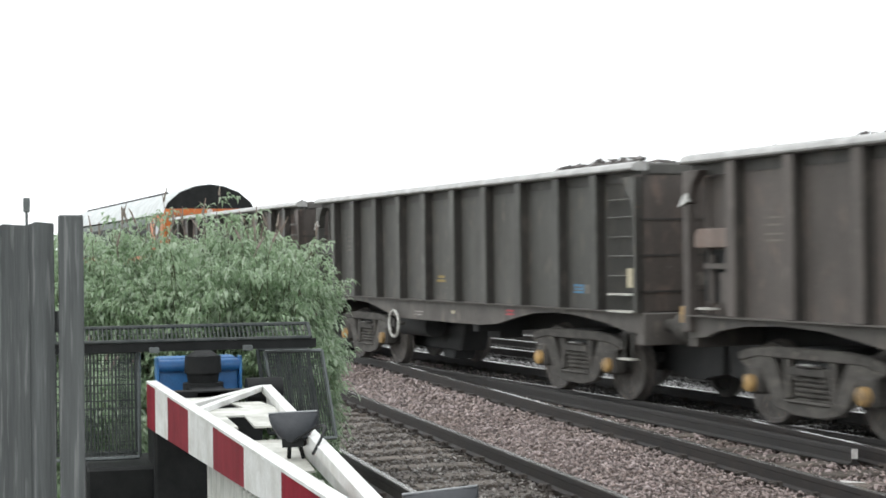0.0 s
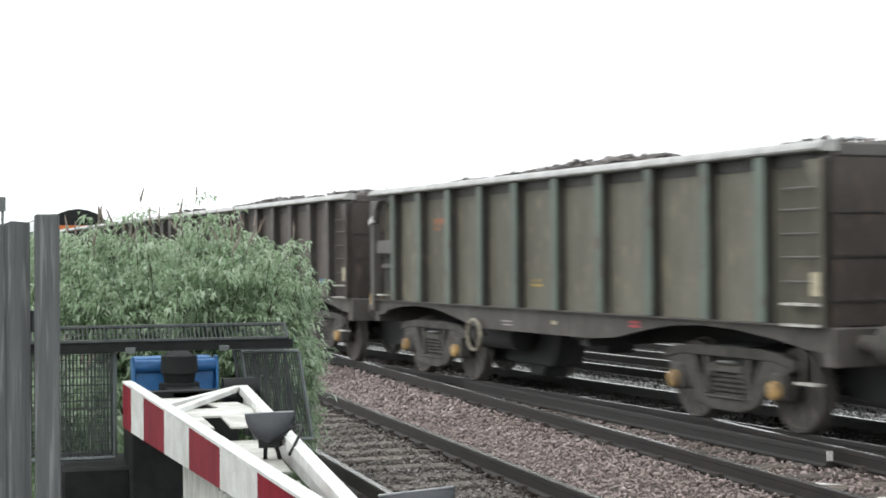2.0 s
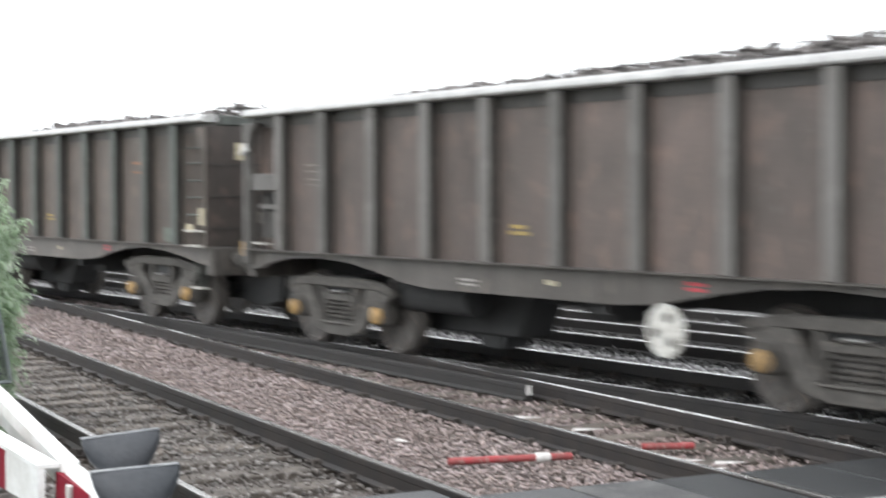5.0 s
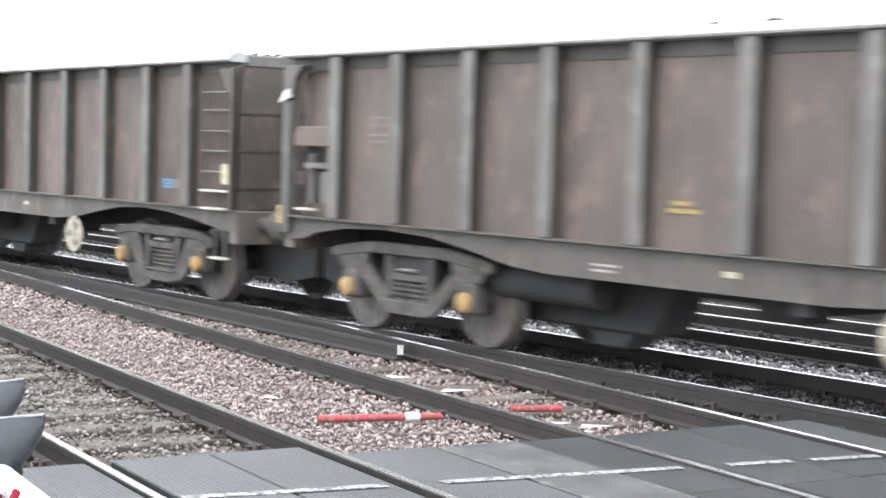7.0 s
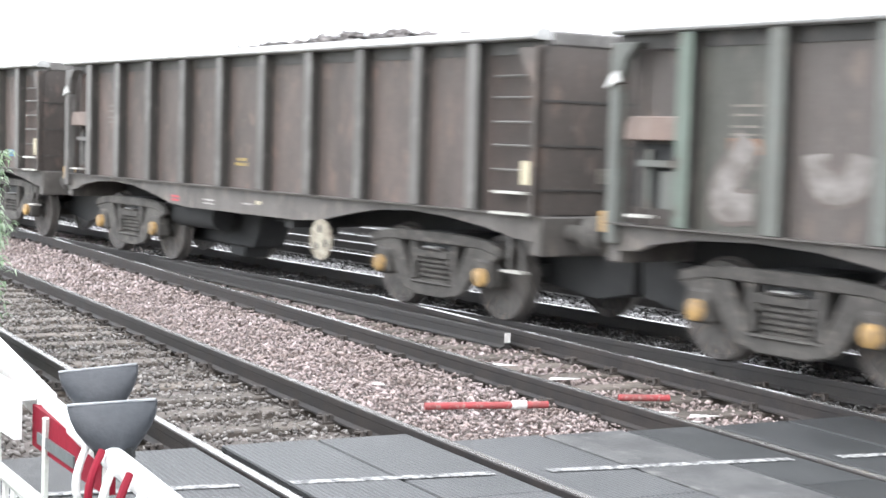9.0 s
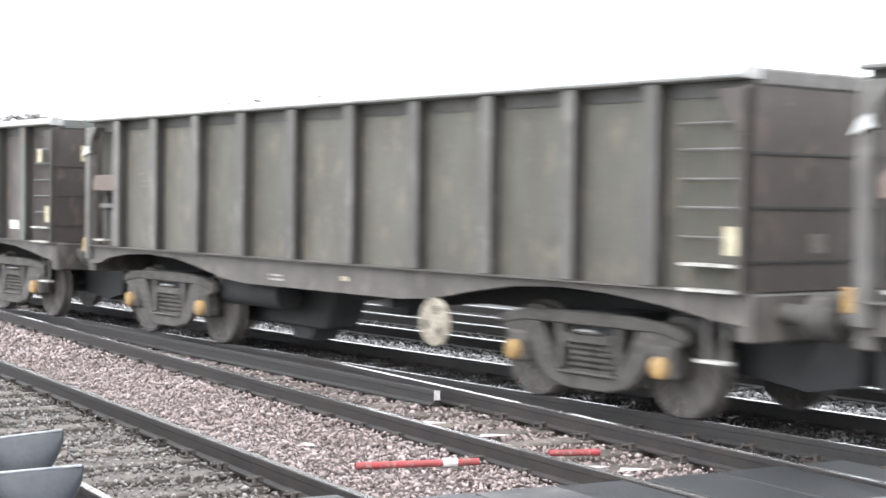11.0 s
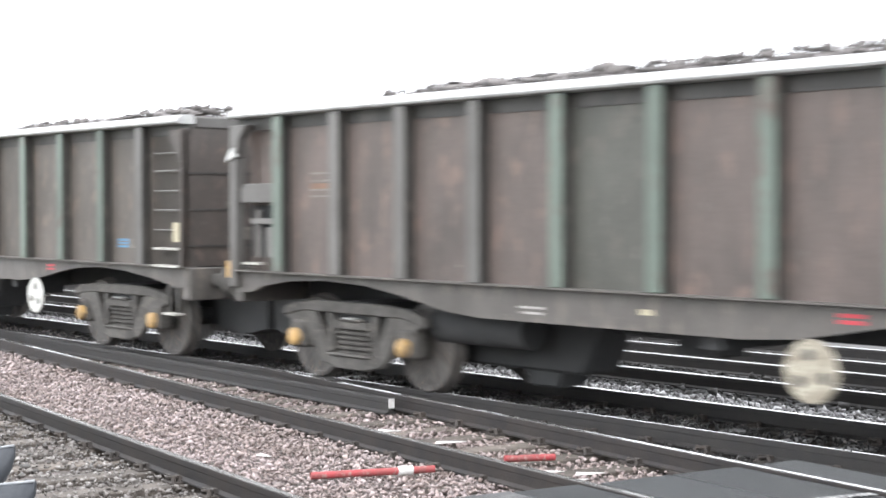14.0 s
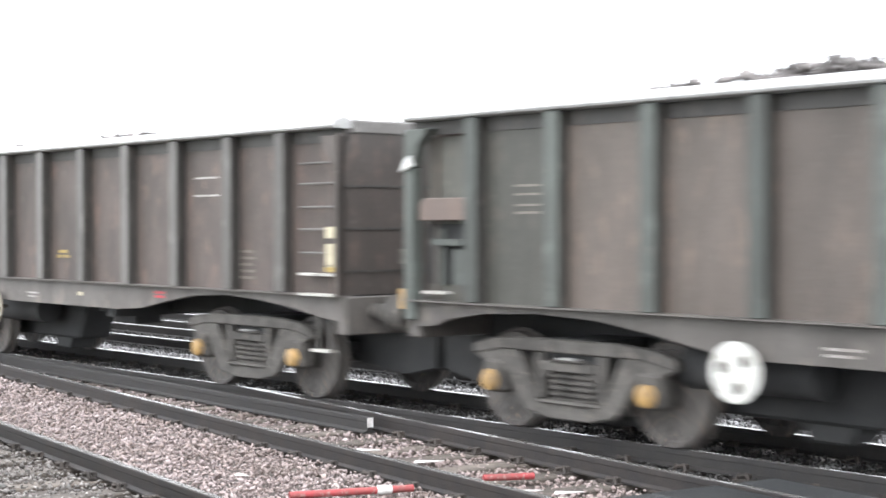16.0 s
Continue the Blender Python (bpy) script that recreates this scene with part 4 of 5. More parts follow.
def heap(seed, amount):
    """Lumpy load that rises above the rim in humps."""
    rng = np.random.default_rng(seed)
    V, F, k = [], [], 0
    xy = spread(rng, -5.9, 5.9, -1.0, 1.0, 0.1)
    lump = lambda x: np.interp(x, np.linspace(-6, 6, 13), amount[:13])
    z = 2.935 + lump(xy[:, 0]) * np.cos(xy[:, 1] / 1.1 * 1.35) + rng.uniform(-0.05, 0.06, len(xy))
    v, f = stones(rng, xy, z, 0.065)
    return raw_mesh("load", v, f)


PAINT = {}


def paint(name, base, second, third=None, patch=0.5):
    if name not in PAINT:
        PAINT[name] = material(name, base, second, scale=2.0, streak=0.5, rough=0.55, bump=0.15, grain=30, vary=0.2, patch=patch, third=third, spread=0.16, scuff=(0.2, 0.185, 0.165))
    return PAINT[name]


GREY_BROWN = ((0.090, 0.088, 0.081), (0.067, 0.065, 0.060))
RED_BROWN = ((0.097, 0.083, 0.076), (0.072, 0.062, 0.057))
BROWN = ((0.118, 0.091, 0.081), (0.072, 0.060, 0.054))
RIB_GREY = ((0.132, 0.126, 0.119), (0.095, 0.088, 0.082))
KHAKI = ((0.150, 0.145, 0.113), (0.112, 0.106, 0.083))
DULL = ((0.104, 0.086, 0.075), (0.070, 0.060, 0.052))
DARKGREEN = ((0.078, 0.088, 0.080), (0.058, 0.062, 0.056))
OLIVE = ((0.108, 0.104, 0.086), (0.080, 0.074, 0.062))
GREEN = ((0.125, 0.155, 0.130), (0.095, 0.112, 0.094))
# panel colour, rib colour, hand wheel (place, colour, solid), marks, how high the load rises, words for the label
WAGONS = {
    -1: (BROWN, RIB_GREY, (-4.11, "w", 0), "b", 0.25, "dark brown"),
    0: (GREY_BROWN, GREY_BROWN, (-8.28, "w", 0), "byr", 0.28, "grey-brown"),
    1: (RED_BROWN, RED_BROWN, (-4.11, "c", 0), "bry", 0.36, "reddish brown"),
    2: (KHAKI, GREEN, (-8.28, "c", 0), "yr", 0.38, "khaki and green-ribbed"),
    3: (KHAKI, GREEN, (-8.28, "c", 0), "b", 0.32, "khaki and green-ribbed"),
    4: (((0.118, 0.097, 0.084), (0.080, 0.067, 0.058)), DARKGREEN, (-8.28, "w", 1), "wyr", 0.42, "dull brown and dark-ribbed"),
    5: (BROWN, RIB_GREY, (-4.1, "w", 1), "yr", 0.40, "brown"),
    6: (BROWN, RIB_GREY, (-4.11, "c", 1), "bw", 0.30, "brown"),
    7: (BROWN, RIB_GREY, (-4.11, "c", 1), "byrl", 0.22, "brown"),
    8: (BROWN, RIB_GREY, (-4.11, "c", 1), "yw", 0.22, "dull brown"),
    9: (RED_BROWN, GREEN, (-8.3, "w", 1), "ygrl", 0.36, "brown, spray-painted"),
    10: (OLIVE, RIB_GREY, (-4.11, "c", 1), "w", 0.33, "plain olive-brown"),
    11: (BROWN, RIB_GREY, (-4.1, "w", 1), "by", 0.15, "dark brown"),
    12: (((0.100, 0.086, 0.075), (0.070, 0.061, 0.053)), GREEN, (-4.11, "w", 1), "byr", 0.22, "brown and green-ribbed"),
    13: (BROWN, GREEN, (-4.1, "c", 1), "brl", 0.46, "brown and patchy green"),
    14: (BROWN, RIB_GREY, (-8.4, "c", 1), "yrl", 0.27, "mottled brown"),
    15: (DULL, DARKGREEN, (-8.3, "w", 1), "w", 0.36, "dull grey-brown and dark-ribbed"),
}
OLD_PAINT = {9: (1,), 12: (1, 2, 3), 13: (5, 10), 15: (1,)}   # panels, counted from the leading end, with older paint
MOVING = []
SPINNING = []


def panel_shape(w):
    s = Shape()
    s.box(-w / 2, -1.19, 1.2, w / 2, -1.16, 2.9)
    return s


SPRAYED = (     # the bend points of each sprayed sign, within its panel
    ((0.12, 0.92), (-0.02, 0.6), (-0.2, 0.26), (-0.14, 0.14), (0.2, 0.16)),
    ((-0.22, 0.78), (-0.2, 0.5), (0.0, 0.38), (0.18, 0.48), (0.22, 0.78)),
    ((0.16, 0.98), (-0.06, 0.9), (-0.14, 0.6), (-0.12, 0.3), (-0.04, 0.08)),
    ((-0.2, 0.85), (-0.04, 0.6), (0.16, 0.88), (0.02, 0.5), (-0.08, 0.1)),
    ((0.2, 0.92), (0.02, 1.04), (-0.18, 0.95), (-0.18, 0.76), (0.12, 0.68), (-0.1, 0.58), (-0.25, 0.42), (-0.25, 0.2), (-0.04, 0.08), (0.24, 0.16)),
    ((0.22, 0.90), (0.0, 1.04), (-0.22, 0.95), (-0.22, 0.74), (0.04, 0.7), (0.22, 0.58), (0.2, 0.42), (-0.05, 0.38), (-0.24, 0.24), (-0.18, 0.1), (0.24, 0.12)))


def graffiti_shape(kind, fat=0.125, back=0.0):
    """One fat sprayed stroke that bends through its points, as a thin ribbon."""
    pts = [Vector((1.12 * x, 0.0, 0.76 * z)) for x, z in SPRAYED[kind]]
    for _ in range(3):
        cut = [pts[0]]
        for p, q in zip(pts, pts[1:]):
            cut += [p.lerp(q, 0.25), p.lerp(q, 0.75)]
        pts = cut + [pts[-1]]
    s, n = Shape(), len(pts)
    for i, p in enumerate(pts):
        d = (pts[min(i + 1, n - 1)] - pts[max(i - 1, 0)]).normalized()
        r = fat * (0.55 if i in (0, n - 1) else 0.85 if i in (1, n - 2) else 1.0) * (1 + 0.08 * math.sin(0.5 * i))
        side = Vector((-d.z, 0, d.x)) * r
        y = -1.1945 + back - 0.0002 * i
        for q in (p + side, p - side):
            s.v += [(q.x, y, q.z), (q.x, y + 0.003, q.z)]
    for i in range(n - 1):
        k = 4 * i
        s.f += [[k, k + 2, k + 6, k + 4], [k + 1, k + 5, k + 7, k + 3], [k, k + 4, k + 5, k + 1], [k + 2, k + 3, k + 7, k + 6]]
    s.f += [[0, 1, 3, 2], [4 * n - 4, 4 * n - 2, 4 * n - 1, 4 * n - 3]]
    return s


def wagon(i):
    panel_c, rib_c, (wheel_u, wheel_col, solid), marks, rise, words = WAGONS[i]
    w = thing("box_wagon", f"{words} bogie box wagon heaped with dark scrap", "freight wagon", group="wagons of the freight train")
    pm = paint("panel_paint_" + words.split()[0].strip(",") + words.split()[-1], *panel_c, third=(panel_c[0][0] * 1.3, panel_c[0][1] * 1.2, panel_c[0][2] * 1.14))
    if rib_c is GREEN:
        rm = paint("green_rib_paint", *GREEN, third=(0.10, 0.08, 0.068), patch=0.55 if i in (2, 3) else 0.5)
        rust = paint("rib_paint_greygreen", (0.126, 0.134, 0.122), (0.094, 0.096, 0.087), third=(0.11, 0.09, 0.077)) if i == 9 else paint("rib_paint_rust", *RIB_GREY)
    else:
        rm = rust = paint("rib_paint_" + ("grey" if rib_c is RIB_GREY else "dark" if rib_c is DARKGREEN else words.split()[0].strip(",")), *rib_c, third=tuple(c * 1.3 for c in rib_c[0]))
    sole = paint("solebar_dirt", (0.113, 0.103, 0.095), (0.073, 0.066, 0.060), third=(0.155, 0.135, 0.118))
    # dark paint: shade at ribs and rim put into colour, with some dirt
    shade_grime = paint("shade_and_grime_paint", (0.052, 0.048, 0.044), (0.038, 0.035, 0.032), third=(0.075, 0.066, 0.058))
    old = paint("old_green_panel_paint", (0.080, 0.079, 0.068), (0.058, 0.057, 0.049), third=(0.10, 0.090, 0.077))
    rusty = paint("rusty_chute_paint", (0.165, 0.118, 0.098), (0.118, 0.093, 0.082), third=(0.19, 0.15, 0.13)) if i in (1, 6, 7, 8, 9, 10, 11, 12, 15) else rust
    # side towards the road: panels between proud ribs
    stops = [-12.5] + RIBS + [0.0]
    for k in range(1, 11):
        a, b = stops[k], stops[k + 1]
        wd = round(b - a - 0.1, 2)
        part("side_panel", lambda: panel_shape(wd), old if k in OLD_PAINT.get(i, ()) else pm, w, key=("panel", wd), at=pose(ux((a + b) / 2 + 0.0), 0, 0))
    for k, u in enumerate(RIBS):
        green_here = rib_c is not GREEN or i in (2, 3) or (i == 9 and k in (0, 3)) or (i == 12 and k in (1, 2, 4, 5, 6, 7, 8)) or (i == 13 and k in (0, 4, 5, 6, 7, 8, 9))
        rb = part("rib", lambda: Shape().box(-0.088, -1.335, 1.203, 0.088, -1.305, 2.953), rm if green_here else rust, w, key="rib", at=pose(ux(u), 0, 0), bevel=0.008)
        # web coloured dark to paint the shade beside the rib
        part("rib_web", lambda: Shape().box(-0.083, -1.306, 1.203, 0.083, -1.162, 2.953), shade_grime, rb, "grimy web with the rib's shade painted in", key="rib_web")
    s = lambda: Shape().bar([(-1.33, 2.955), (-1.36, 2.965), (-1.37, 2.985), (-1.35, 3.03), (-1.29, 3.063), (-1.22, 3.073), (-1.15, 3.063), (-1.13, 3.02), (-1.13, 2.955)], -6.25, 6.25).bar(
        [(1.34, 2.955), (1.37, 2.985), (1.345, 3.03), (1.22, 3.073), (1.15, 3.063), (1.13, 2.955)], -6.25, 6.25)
    part("top_rail", s, M_SKYSHEEN, w, "wet worn top rail with the sky's sheen painted pale", key="top_rail", smooth=True)
    # dark strip that paints the shade below the top rail
    part("upper_band", lambda: Shape().box(-6.25, -1.204, 2.82, 6.25, -1.158, 2.954), shade_grime, w, key="upper_band")
    part("lower_flange", lambda: Shape().box(-6.25, -1.335, 1.186, 6.25, -1.1, 1.2), sole, w, key="lower_flange")
    part("solebar", lambda: solebar(-1.25, -1.18), sole, w, key="solebar")
    part("solebar", lambda: solebar(1.18, 1.25), sole, w, key="solebar_far")
    part("far_side", lambda: Shape().box(-6.25, 1.16, 1.2, 6.25, 1.2, 2.9), pm, w, key="far_side")
    part("floor", lambda: Shape().box(-6.2, -1.16, 1.12, 6.2, 1.16, 1.2), M_UNDER, w, key="floor")
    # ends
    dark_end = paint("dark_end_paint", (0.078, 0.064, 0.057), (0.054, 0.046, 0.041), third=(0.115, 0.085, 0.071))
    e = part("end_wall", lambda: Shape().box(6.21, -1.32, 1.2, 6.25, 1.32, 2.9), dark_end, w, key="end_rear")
    for z in (1.45, 1.9, 2.35):
        part("end_stiffener", lambda: Shape().box(6.252, -1.25, -0.012, 6.262, 1.25, 0.012), shade_grime, e, key="stiffener", at=pose(0, 0, z))
    if i == 13:
        part("rust_stain", lambda: Shape().box(6.252, -0.75, 2.42, 6.256, -0.45, 2.8), M_RUSTPATCH, e, "faint rust stain", key="end_rust")
    part("stencil", lambda: Shape().box(6.252, -0.5, 1.52, 6.256, -0.28, 1.68), M_FAINT, e, "faded stencil patch", key="end_sten")
    if i in (4, 9):
        part("label_plate", lambda: Shape().box(6.257, -0.85, 2.42, 6.262, -0.68, 2.66), M_CREAM, e, "cream label plate", key="end_label")
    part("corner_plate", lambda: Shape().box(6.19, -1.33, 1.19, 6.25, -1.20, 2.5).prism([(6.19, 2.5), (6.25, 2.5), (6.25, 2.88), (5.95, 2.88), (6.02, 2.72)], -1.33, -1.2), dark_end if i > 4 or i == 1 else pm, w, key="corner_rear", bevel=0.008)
    part("ladder_panel", lambda: panel_shape(0.9), pm, w, key="ladder_panel", at=pose(5.79, 0, 0))
    for x in (-6.2, 6.2):
        part("end_cap", lambda: Shape().box(-0.07, -1.13, 2.9, 0.07, 1.13, 3.05), rust, w, key="end_cap", bevel=0.02, at=pose(x, 0, 0))
    part("headstock", lambda: Shape().box(6.1, -1.24, 0.78, 6.3, 1.24, 1.185), sole, w, key="head_rear", bevel=0.015)
    part("headstock", lambda: Shape().box(-6.3, -1.24, 0.82, -6.12, 1.24, 1.185), sole, w, key="head_front", bevel=0.015)
    part("end_wall", lambda: Shape().box(-5.98, -1.15, 1.2, -5.94, 1.32, 2.9), pm, w, key="end_front")
    # open bay at the leading end: post, chute box, dark sheet painting the bay's shade, and step
    part("corner_post", lambda: Shape().box(-6.25, -1.33, 1.0, -6.12, -1.2, 2.5).prism([(-6.25, 2.5), (-6.12, 2.5), (-6.04, 2.72), (-5.88, 2.88), (-6.25, 2.88)], -1.33, -1.2), rust, w, key="post", bevel=0.012)
    part("bay_panel", lambda: Shape().box(-6.1, -1.12, 1.2, -5.32, -1.08, 2.8), old if i in (10, 15) else pm, w, key="bay")
    part("chute_box", lambda: Shape().prism([(-6.05, 1.98), (-6.05, 2.13), (-5.98, 2.2), (-5.34, 2.2), (-5.34, 1.98)], -1.3, -1.1), rusty, w, key="chute", bevel=0.01)
    part("recess", lambda: Shape().box(-6.08, -1.135, 1.36, -5.36, -1.125, 1.95), M_UNDER, w, "dark sheet painted as the shade in the bay", key="recess")
    part("brake_gear", lambda: Shape().box(-5.9, -1.26, 1.74, -5.45, -1.13, 1.80).tube((-5.8, -1.2, 1.35), (-5.8, -1.2, 1.9), 0.035, n=8).box(-5.6, -1.24, 1.36, -5.42, -1.14, 1.7), rust, w, key="gear")
    part("step", lambda: Shape().box(-5.95, -1.34, 1.27, -5.65, -1.22, 1.295), M_STEP, w, "white-edged step", key="step")
    part("lamp_bracket", lambda: Shape().prism([(-6.28, 2.46), (-6.1, 2.52), (-6.12, 2.62), (-6.2, 2.58)], -1.36, -1.31), M_WHITE, w, "white lamp bracket", key="bracket")
    part("end_marker", lambda: Shape().box(-6.38, -1.3, 1.1, -6.26, -1.12, 1.3), M_YELLOW, w, "yellow end block", key="marker", bevel=0.01)
    # ladder and steps at the trailing end
    for z in (2.6, 2.38, 2.13, 1.89, 1.64):
        part("ladder_rung", lambda: Shape().tube((ux(-0.74), -1.28, 0), (ux(-0.06), -1.28, 0), 0.014, n=6).box(ux(-0.74), -1.28, -0.012, ux(-0.72), -1.18, 0.012), rust, w, key="rung", at=pose(0, 0, z))
    for z in (1.40, 1.185):
        part("ladder_step", lambda: Shape().box(ux(-0.67), -1.36, -0.012, ux(-0.07), -1.22, 0.012), M_STEP, w, "white-edged step", key="lstep", at=pose(0, 0, z + 0.012))
    st = part("stirrup", lambda: Shape().tube((ux(-0.46), -1.24, 1.1), (ux(-0.46), -1.24, 0.6), 0.013, n=6).tube((ux(-0.24), -1.24, 1.1), (ux(-0.24), -1.24, 0.6), 0.013, n=6), rust, w, key="stirrup")
    part("tread", lambda: Shape().box(ux(-0.52), -1.3, 0.585, ux(-0.2), -1.18, 0.61), M_STEP, st, "white foot tread", key="tread")
    # buffers, coupling, brake gear between the bogies
    for x, d in ((6.3, 1), (-6.3, -1)):
        for y in (-0.87, 0.87):
            part("buffer", lambda: Shape().tube((x, y, 1.02), (x + 0.38 * d, y, 1.02), 0.09, n=12).tube((x + 0.38 * d, y, 1.02), (x + 0.5 * d, y, 1.02), 0.2, n=16), M_BOGIE, w, key=("buffer", x, y), smooth=True)
    part("coupling", lambda: Shape().box(-6.85, -0.06, 0.92, -6.3, 0.06, 1.02), M_UNDER, w, key="coupling", bevel=0.02)
    part("coupling", lambda: Shape().box(6.3, -0.06, 0.92, 6.85, 0.06, 1.02), M_UNDER, w, key="coupling2", bevel=0.02)
    for d in (-1, 1):
        part("draft_gear", lambda: Shape().prism([(d * 4.9, 0.8), (d * 6.76, 0.8), (d * 6.72, 0.42), (d * 6.2, 0.32), (d * 5.3, 0.42)], -0.38, 0.38).tube((d * 6.5, -0.3, 0.8), (d * 6.7, -0.26, 0.42), 0.03, n=8)
             .tube((d * 6.5, 0.3, 0.8), (d * 6.7, 0.26, 0.42), 0.03, n=8), M_UNDER, w, key=("draft", d))
    part("centre_sill", lambda: Shape().box(-6.2, -0.3, 0.8, 6.2, 0.3, 1.12), M_UNDER, w, key="sill")
    part("brake_cylinder", lambda: Shape().prism([(-3.5, 0.87), (-0.95, 0.87), (-1.25, 0.3), (-3.4, 0.3)], -0.45, 0.05), M_UNDER, w, key="cyl", bevel=0.03)
    part("brake_lever", lambda: Shape().prism([(-2.15, 0.32), (-1.55, 0.32), (-1.65, 0.14), (-2.05, 0.14)], -0.4, 0.0), M_UNDER, w, key="lever", bevel=0.02)
    part("valve_box", lambda: Shape().box(0.0, -0.5, 0.6, 0.5, -0.1, 0.87).tube((-0.9, -0.3, 0.74), (0.0, -0.3, 0.74), 0.03, n=8), M_UNDER, w, key="valve", bevel=0.01)
    part("air_tank", lambda: Shape().tube((-3.0, -0.75, 0.72), (-1.6, -0.75, 0.72), 0.19, n=14), M_UNDER, w, key="tank", smooth=True)
    part("cross_beam", lambda: Shape().box(0.9, -1.15, 0.75, 1.1, 1.15, 1.1), M_UNDER, w, key="cross")
    # running gear
    for c in (-10.45, -2.12):
        side = frame_side if i in (3, 4, 7) else cast_side
        b = part("bogie", lambda: side(0.98, 1.08), M_BOGIE, w, key=("bogie_far", i in (3, 4, 7)), at=pose(ux(c), 0, 0))
        part("side_frame", lambda: side(-1.08, -0.98), M_BOGIE, b, key=("bogie_frame", i in (3, 4, 7)), bevel=0.012)
        for dx in (-0.21, -0.07, 0.07, 0.21):
            part("spring", spring, M_BOGIE, b, key="spring", at=pose(dx, -1.0, 0.315, 90, 0, 0), smooth=True)
        part("spring_plank", lambda: Shape().box(-0.33, -1.075, 0.60, 0.33, -0.94, 0.69).box(-0.2, -1.1, 0.69, 0.2, -0.94, 0.715), M_BOGIE, b, key="plank", bevel=0.01)
        for turn in (0, 180):
            part("friction_wedge", lambda: Shape().prism([(-0.33, 0.53), (-0.33, 0.598), (-0.25, 0.598)], -0.05, 0.05), M_BOGIE, b, key="wedge", at=pose(0, -1.01, 0, 0, 0, turn))
        # thin bright plate added to paint a glint on the spring plank
        part("wear_plate", lambda: Shape().box(-0.1, -1.112, 0.716, 0.1, -1.0, 0.728), M_SKYSHEEN, b, "bright plate added as a painted glint", key="glint")
        part("bolster", lambda: Shape().box(-0.3, -1.0, 0.45, 0.3, 1.0, 0.9).box(-1.25, -0.5, 0.5, 1.25, 0.5, 0.62), M_UNDER, b, key="bolster")
        for dx in (-1, 1):
            part("axlebox", lambda: Shape().box(-0.14, -1.1, 0.35, 0.14, -0.9, 0.665), M_BOGIE, b, key="axlebox", at=pose(dx, 0, 0), bevel=0.03)
            part("axlebox_cap", lambda: Shape().lathe([(0.075, -1.165), (0.098, -1.155), (0.104, -1.1)], (0, 0.47), 14), M_YELLOW, b, "yellow axle end cap", key="cap", at=pose(dx, 0, 0), smooth=True)
        for dx in (-1, 1):
            ws = part("wheelset", lambda: Shape().tube((0, -1.0, 0), (0, 1.0, 0), 0.08, n=12), M_WHEEL, w, key="axle", at=pose(ux(c) + dx, 0, 0.46), smooth=True)
            part("wheel", wheel_shape, M_WHEEL, ws, key="wheel", at=pose(0, -0.7525, 0), smooth=True)
            part("wheel", wheel_shape, M_WHEEL, ws, key="wheel", at=pose(0, 0.7525, 0, 0, 0, 180), smooth=True)
            part("tyre", tyre_shape, M_TYRE, ws, "scuffed pale tyre", key="tyre", at=pose(0, -0.7525, 0), smooth=True)
            part("tyre", tyre_shape, M_TYRE, ws, "scuffed pale tyre", key="tyre", at=pose(0, 0.7525, 0, 0, 0, 180), smooth=True)
            SPINNING.append((ws, ux(c) + dx))
    hw = part("hand_wheel", lambda: hand_wheel(solid), M_WHEELWHITE if wheel_col == "w" else M_WHEELCREAM, w, "painted hand brake wheel", key=("hw", solid), at=pose(ux(wheel_u), -1.34, 0.77 if wheel_u < -6 else 0.675, 0, random.Random(i).uniform(0, 80), 0), smooth=True)
    part("spindle", lambda: Shape().tube((0, 0.01, 0), (0, 0.2, 0), 0.03, n=8), M_BOGIE, hw, key="spindle")
    if not solid:
        part("spokes", wheel_spokes, M_BOGIE, hw, "grimy dark spokes", key="spokes")
    if solid:
        for a in range(3):
            part("hole", lambda: Shape().lathe([(0.05, -0.0145), (0.05, -0.012)], (0.13, 0), 12), M_BOGIE, hw, "dark hole", key="hole", at=pose(0, 0, 0, 0, 120 * a, 0))
    # plates and stencils
    marks_at = []
    marks_at.append((-0.12, 1.62, 0.14, 0.24, M_CREAM, "cream label plate", -1.335))
    if i in (7, 14):
        marks_at.append((-0.12, 1.49, 0.13, 0.07, M_CREAM, "cream label plate", -1.335))
    if i in (2, 3):
        um = (RIBS[1] + RIBS[2]) / 2
        marks_at.append((um - 0.04, 2.47, 0.44, 0.11, M_RUSTMARK, "orange unreadable marking", -1.193))
        marks_at.append((um - 0.1, 2.36, 0.26, 0.05, M_RUSTMARK, "orange unreadable marking", -1.193))
    if i == 4:
        marks_at += [(-2.62, 2.42, 0.5, 0.04, M_RUSTMARK, "orange unreadable marking", -1.193), (-2.62, 2.28, 0.5, 0.03, M_RUSTMARK, "orange unreadable marking", -1.193),
                     (-1.25, 1.95, 0.14, 0.16, M_OLDWHITE, "worn white label", -1.194), (-1.5, 1.34, 0.42, 0.2, M_GREENPATCH, "old green paint patch", -1.193), (-0.5, 1.45, 0.2, 0.12, M_CREAM, "cream label plate", -1.335)]
    if i == 7:
        marks_at.append((-1.42, 1.82, 0.14, 0.42, M_GREENPATCH, "old green paint patch", -1.194))
    if i == 8:
        marks_at += [(-8.42, 1.0, 0.24, 0.03, M_LABELRED, "red stencil bar", -1.254), (-8.42, 0.95, 0.24, 0.03, M_LABELRED, "red stencil bar", -1.254)]
        marks_at += [(-6.2, 1.0, 0.3, 0.025, M_OLDWHITE, "white stencil bar", -1.254)]
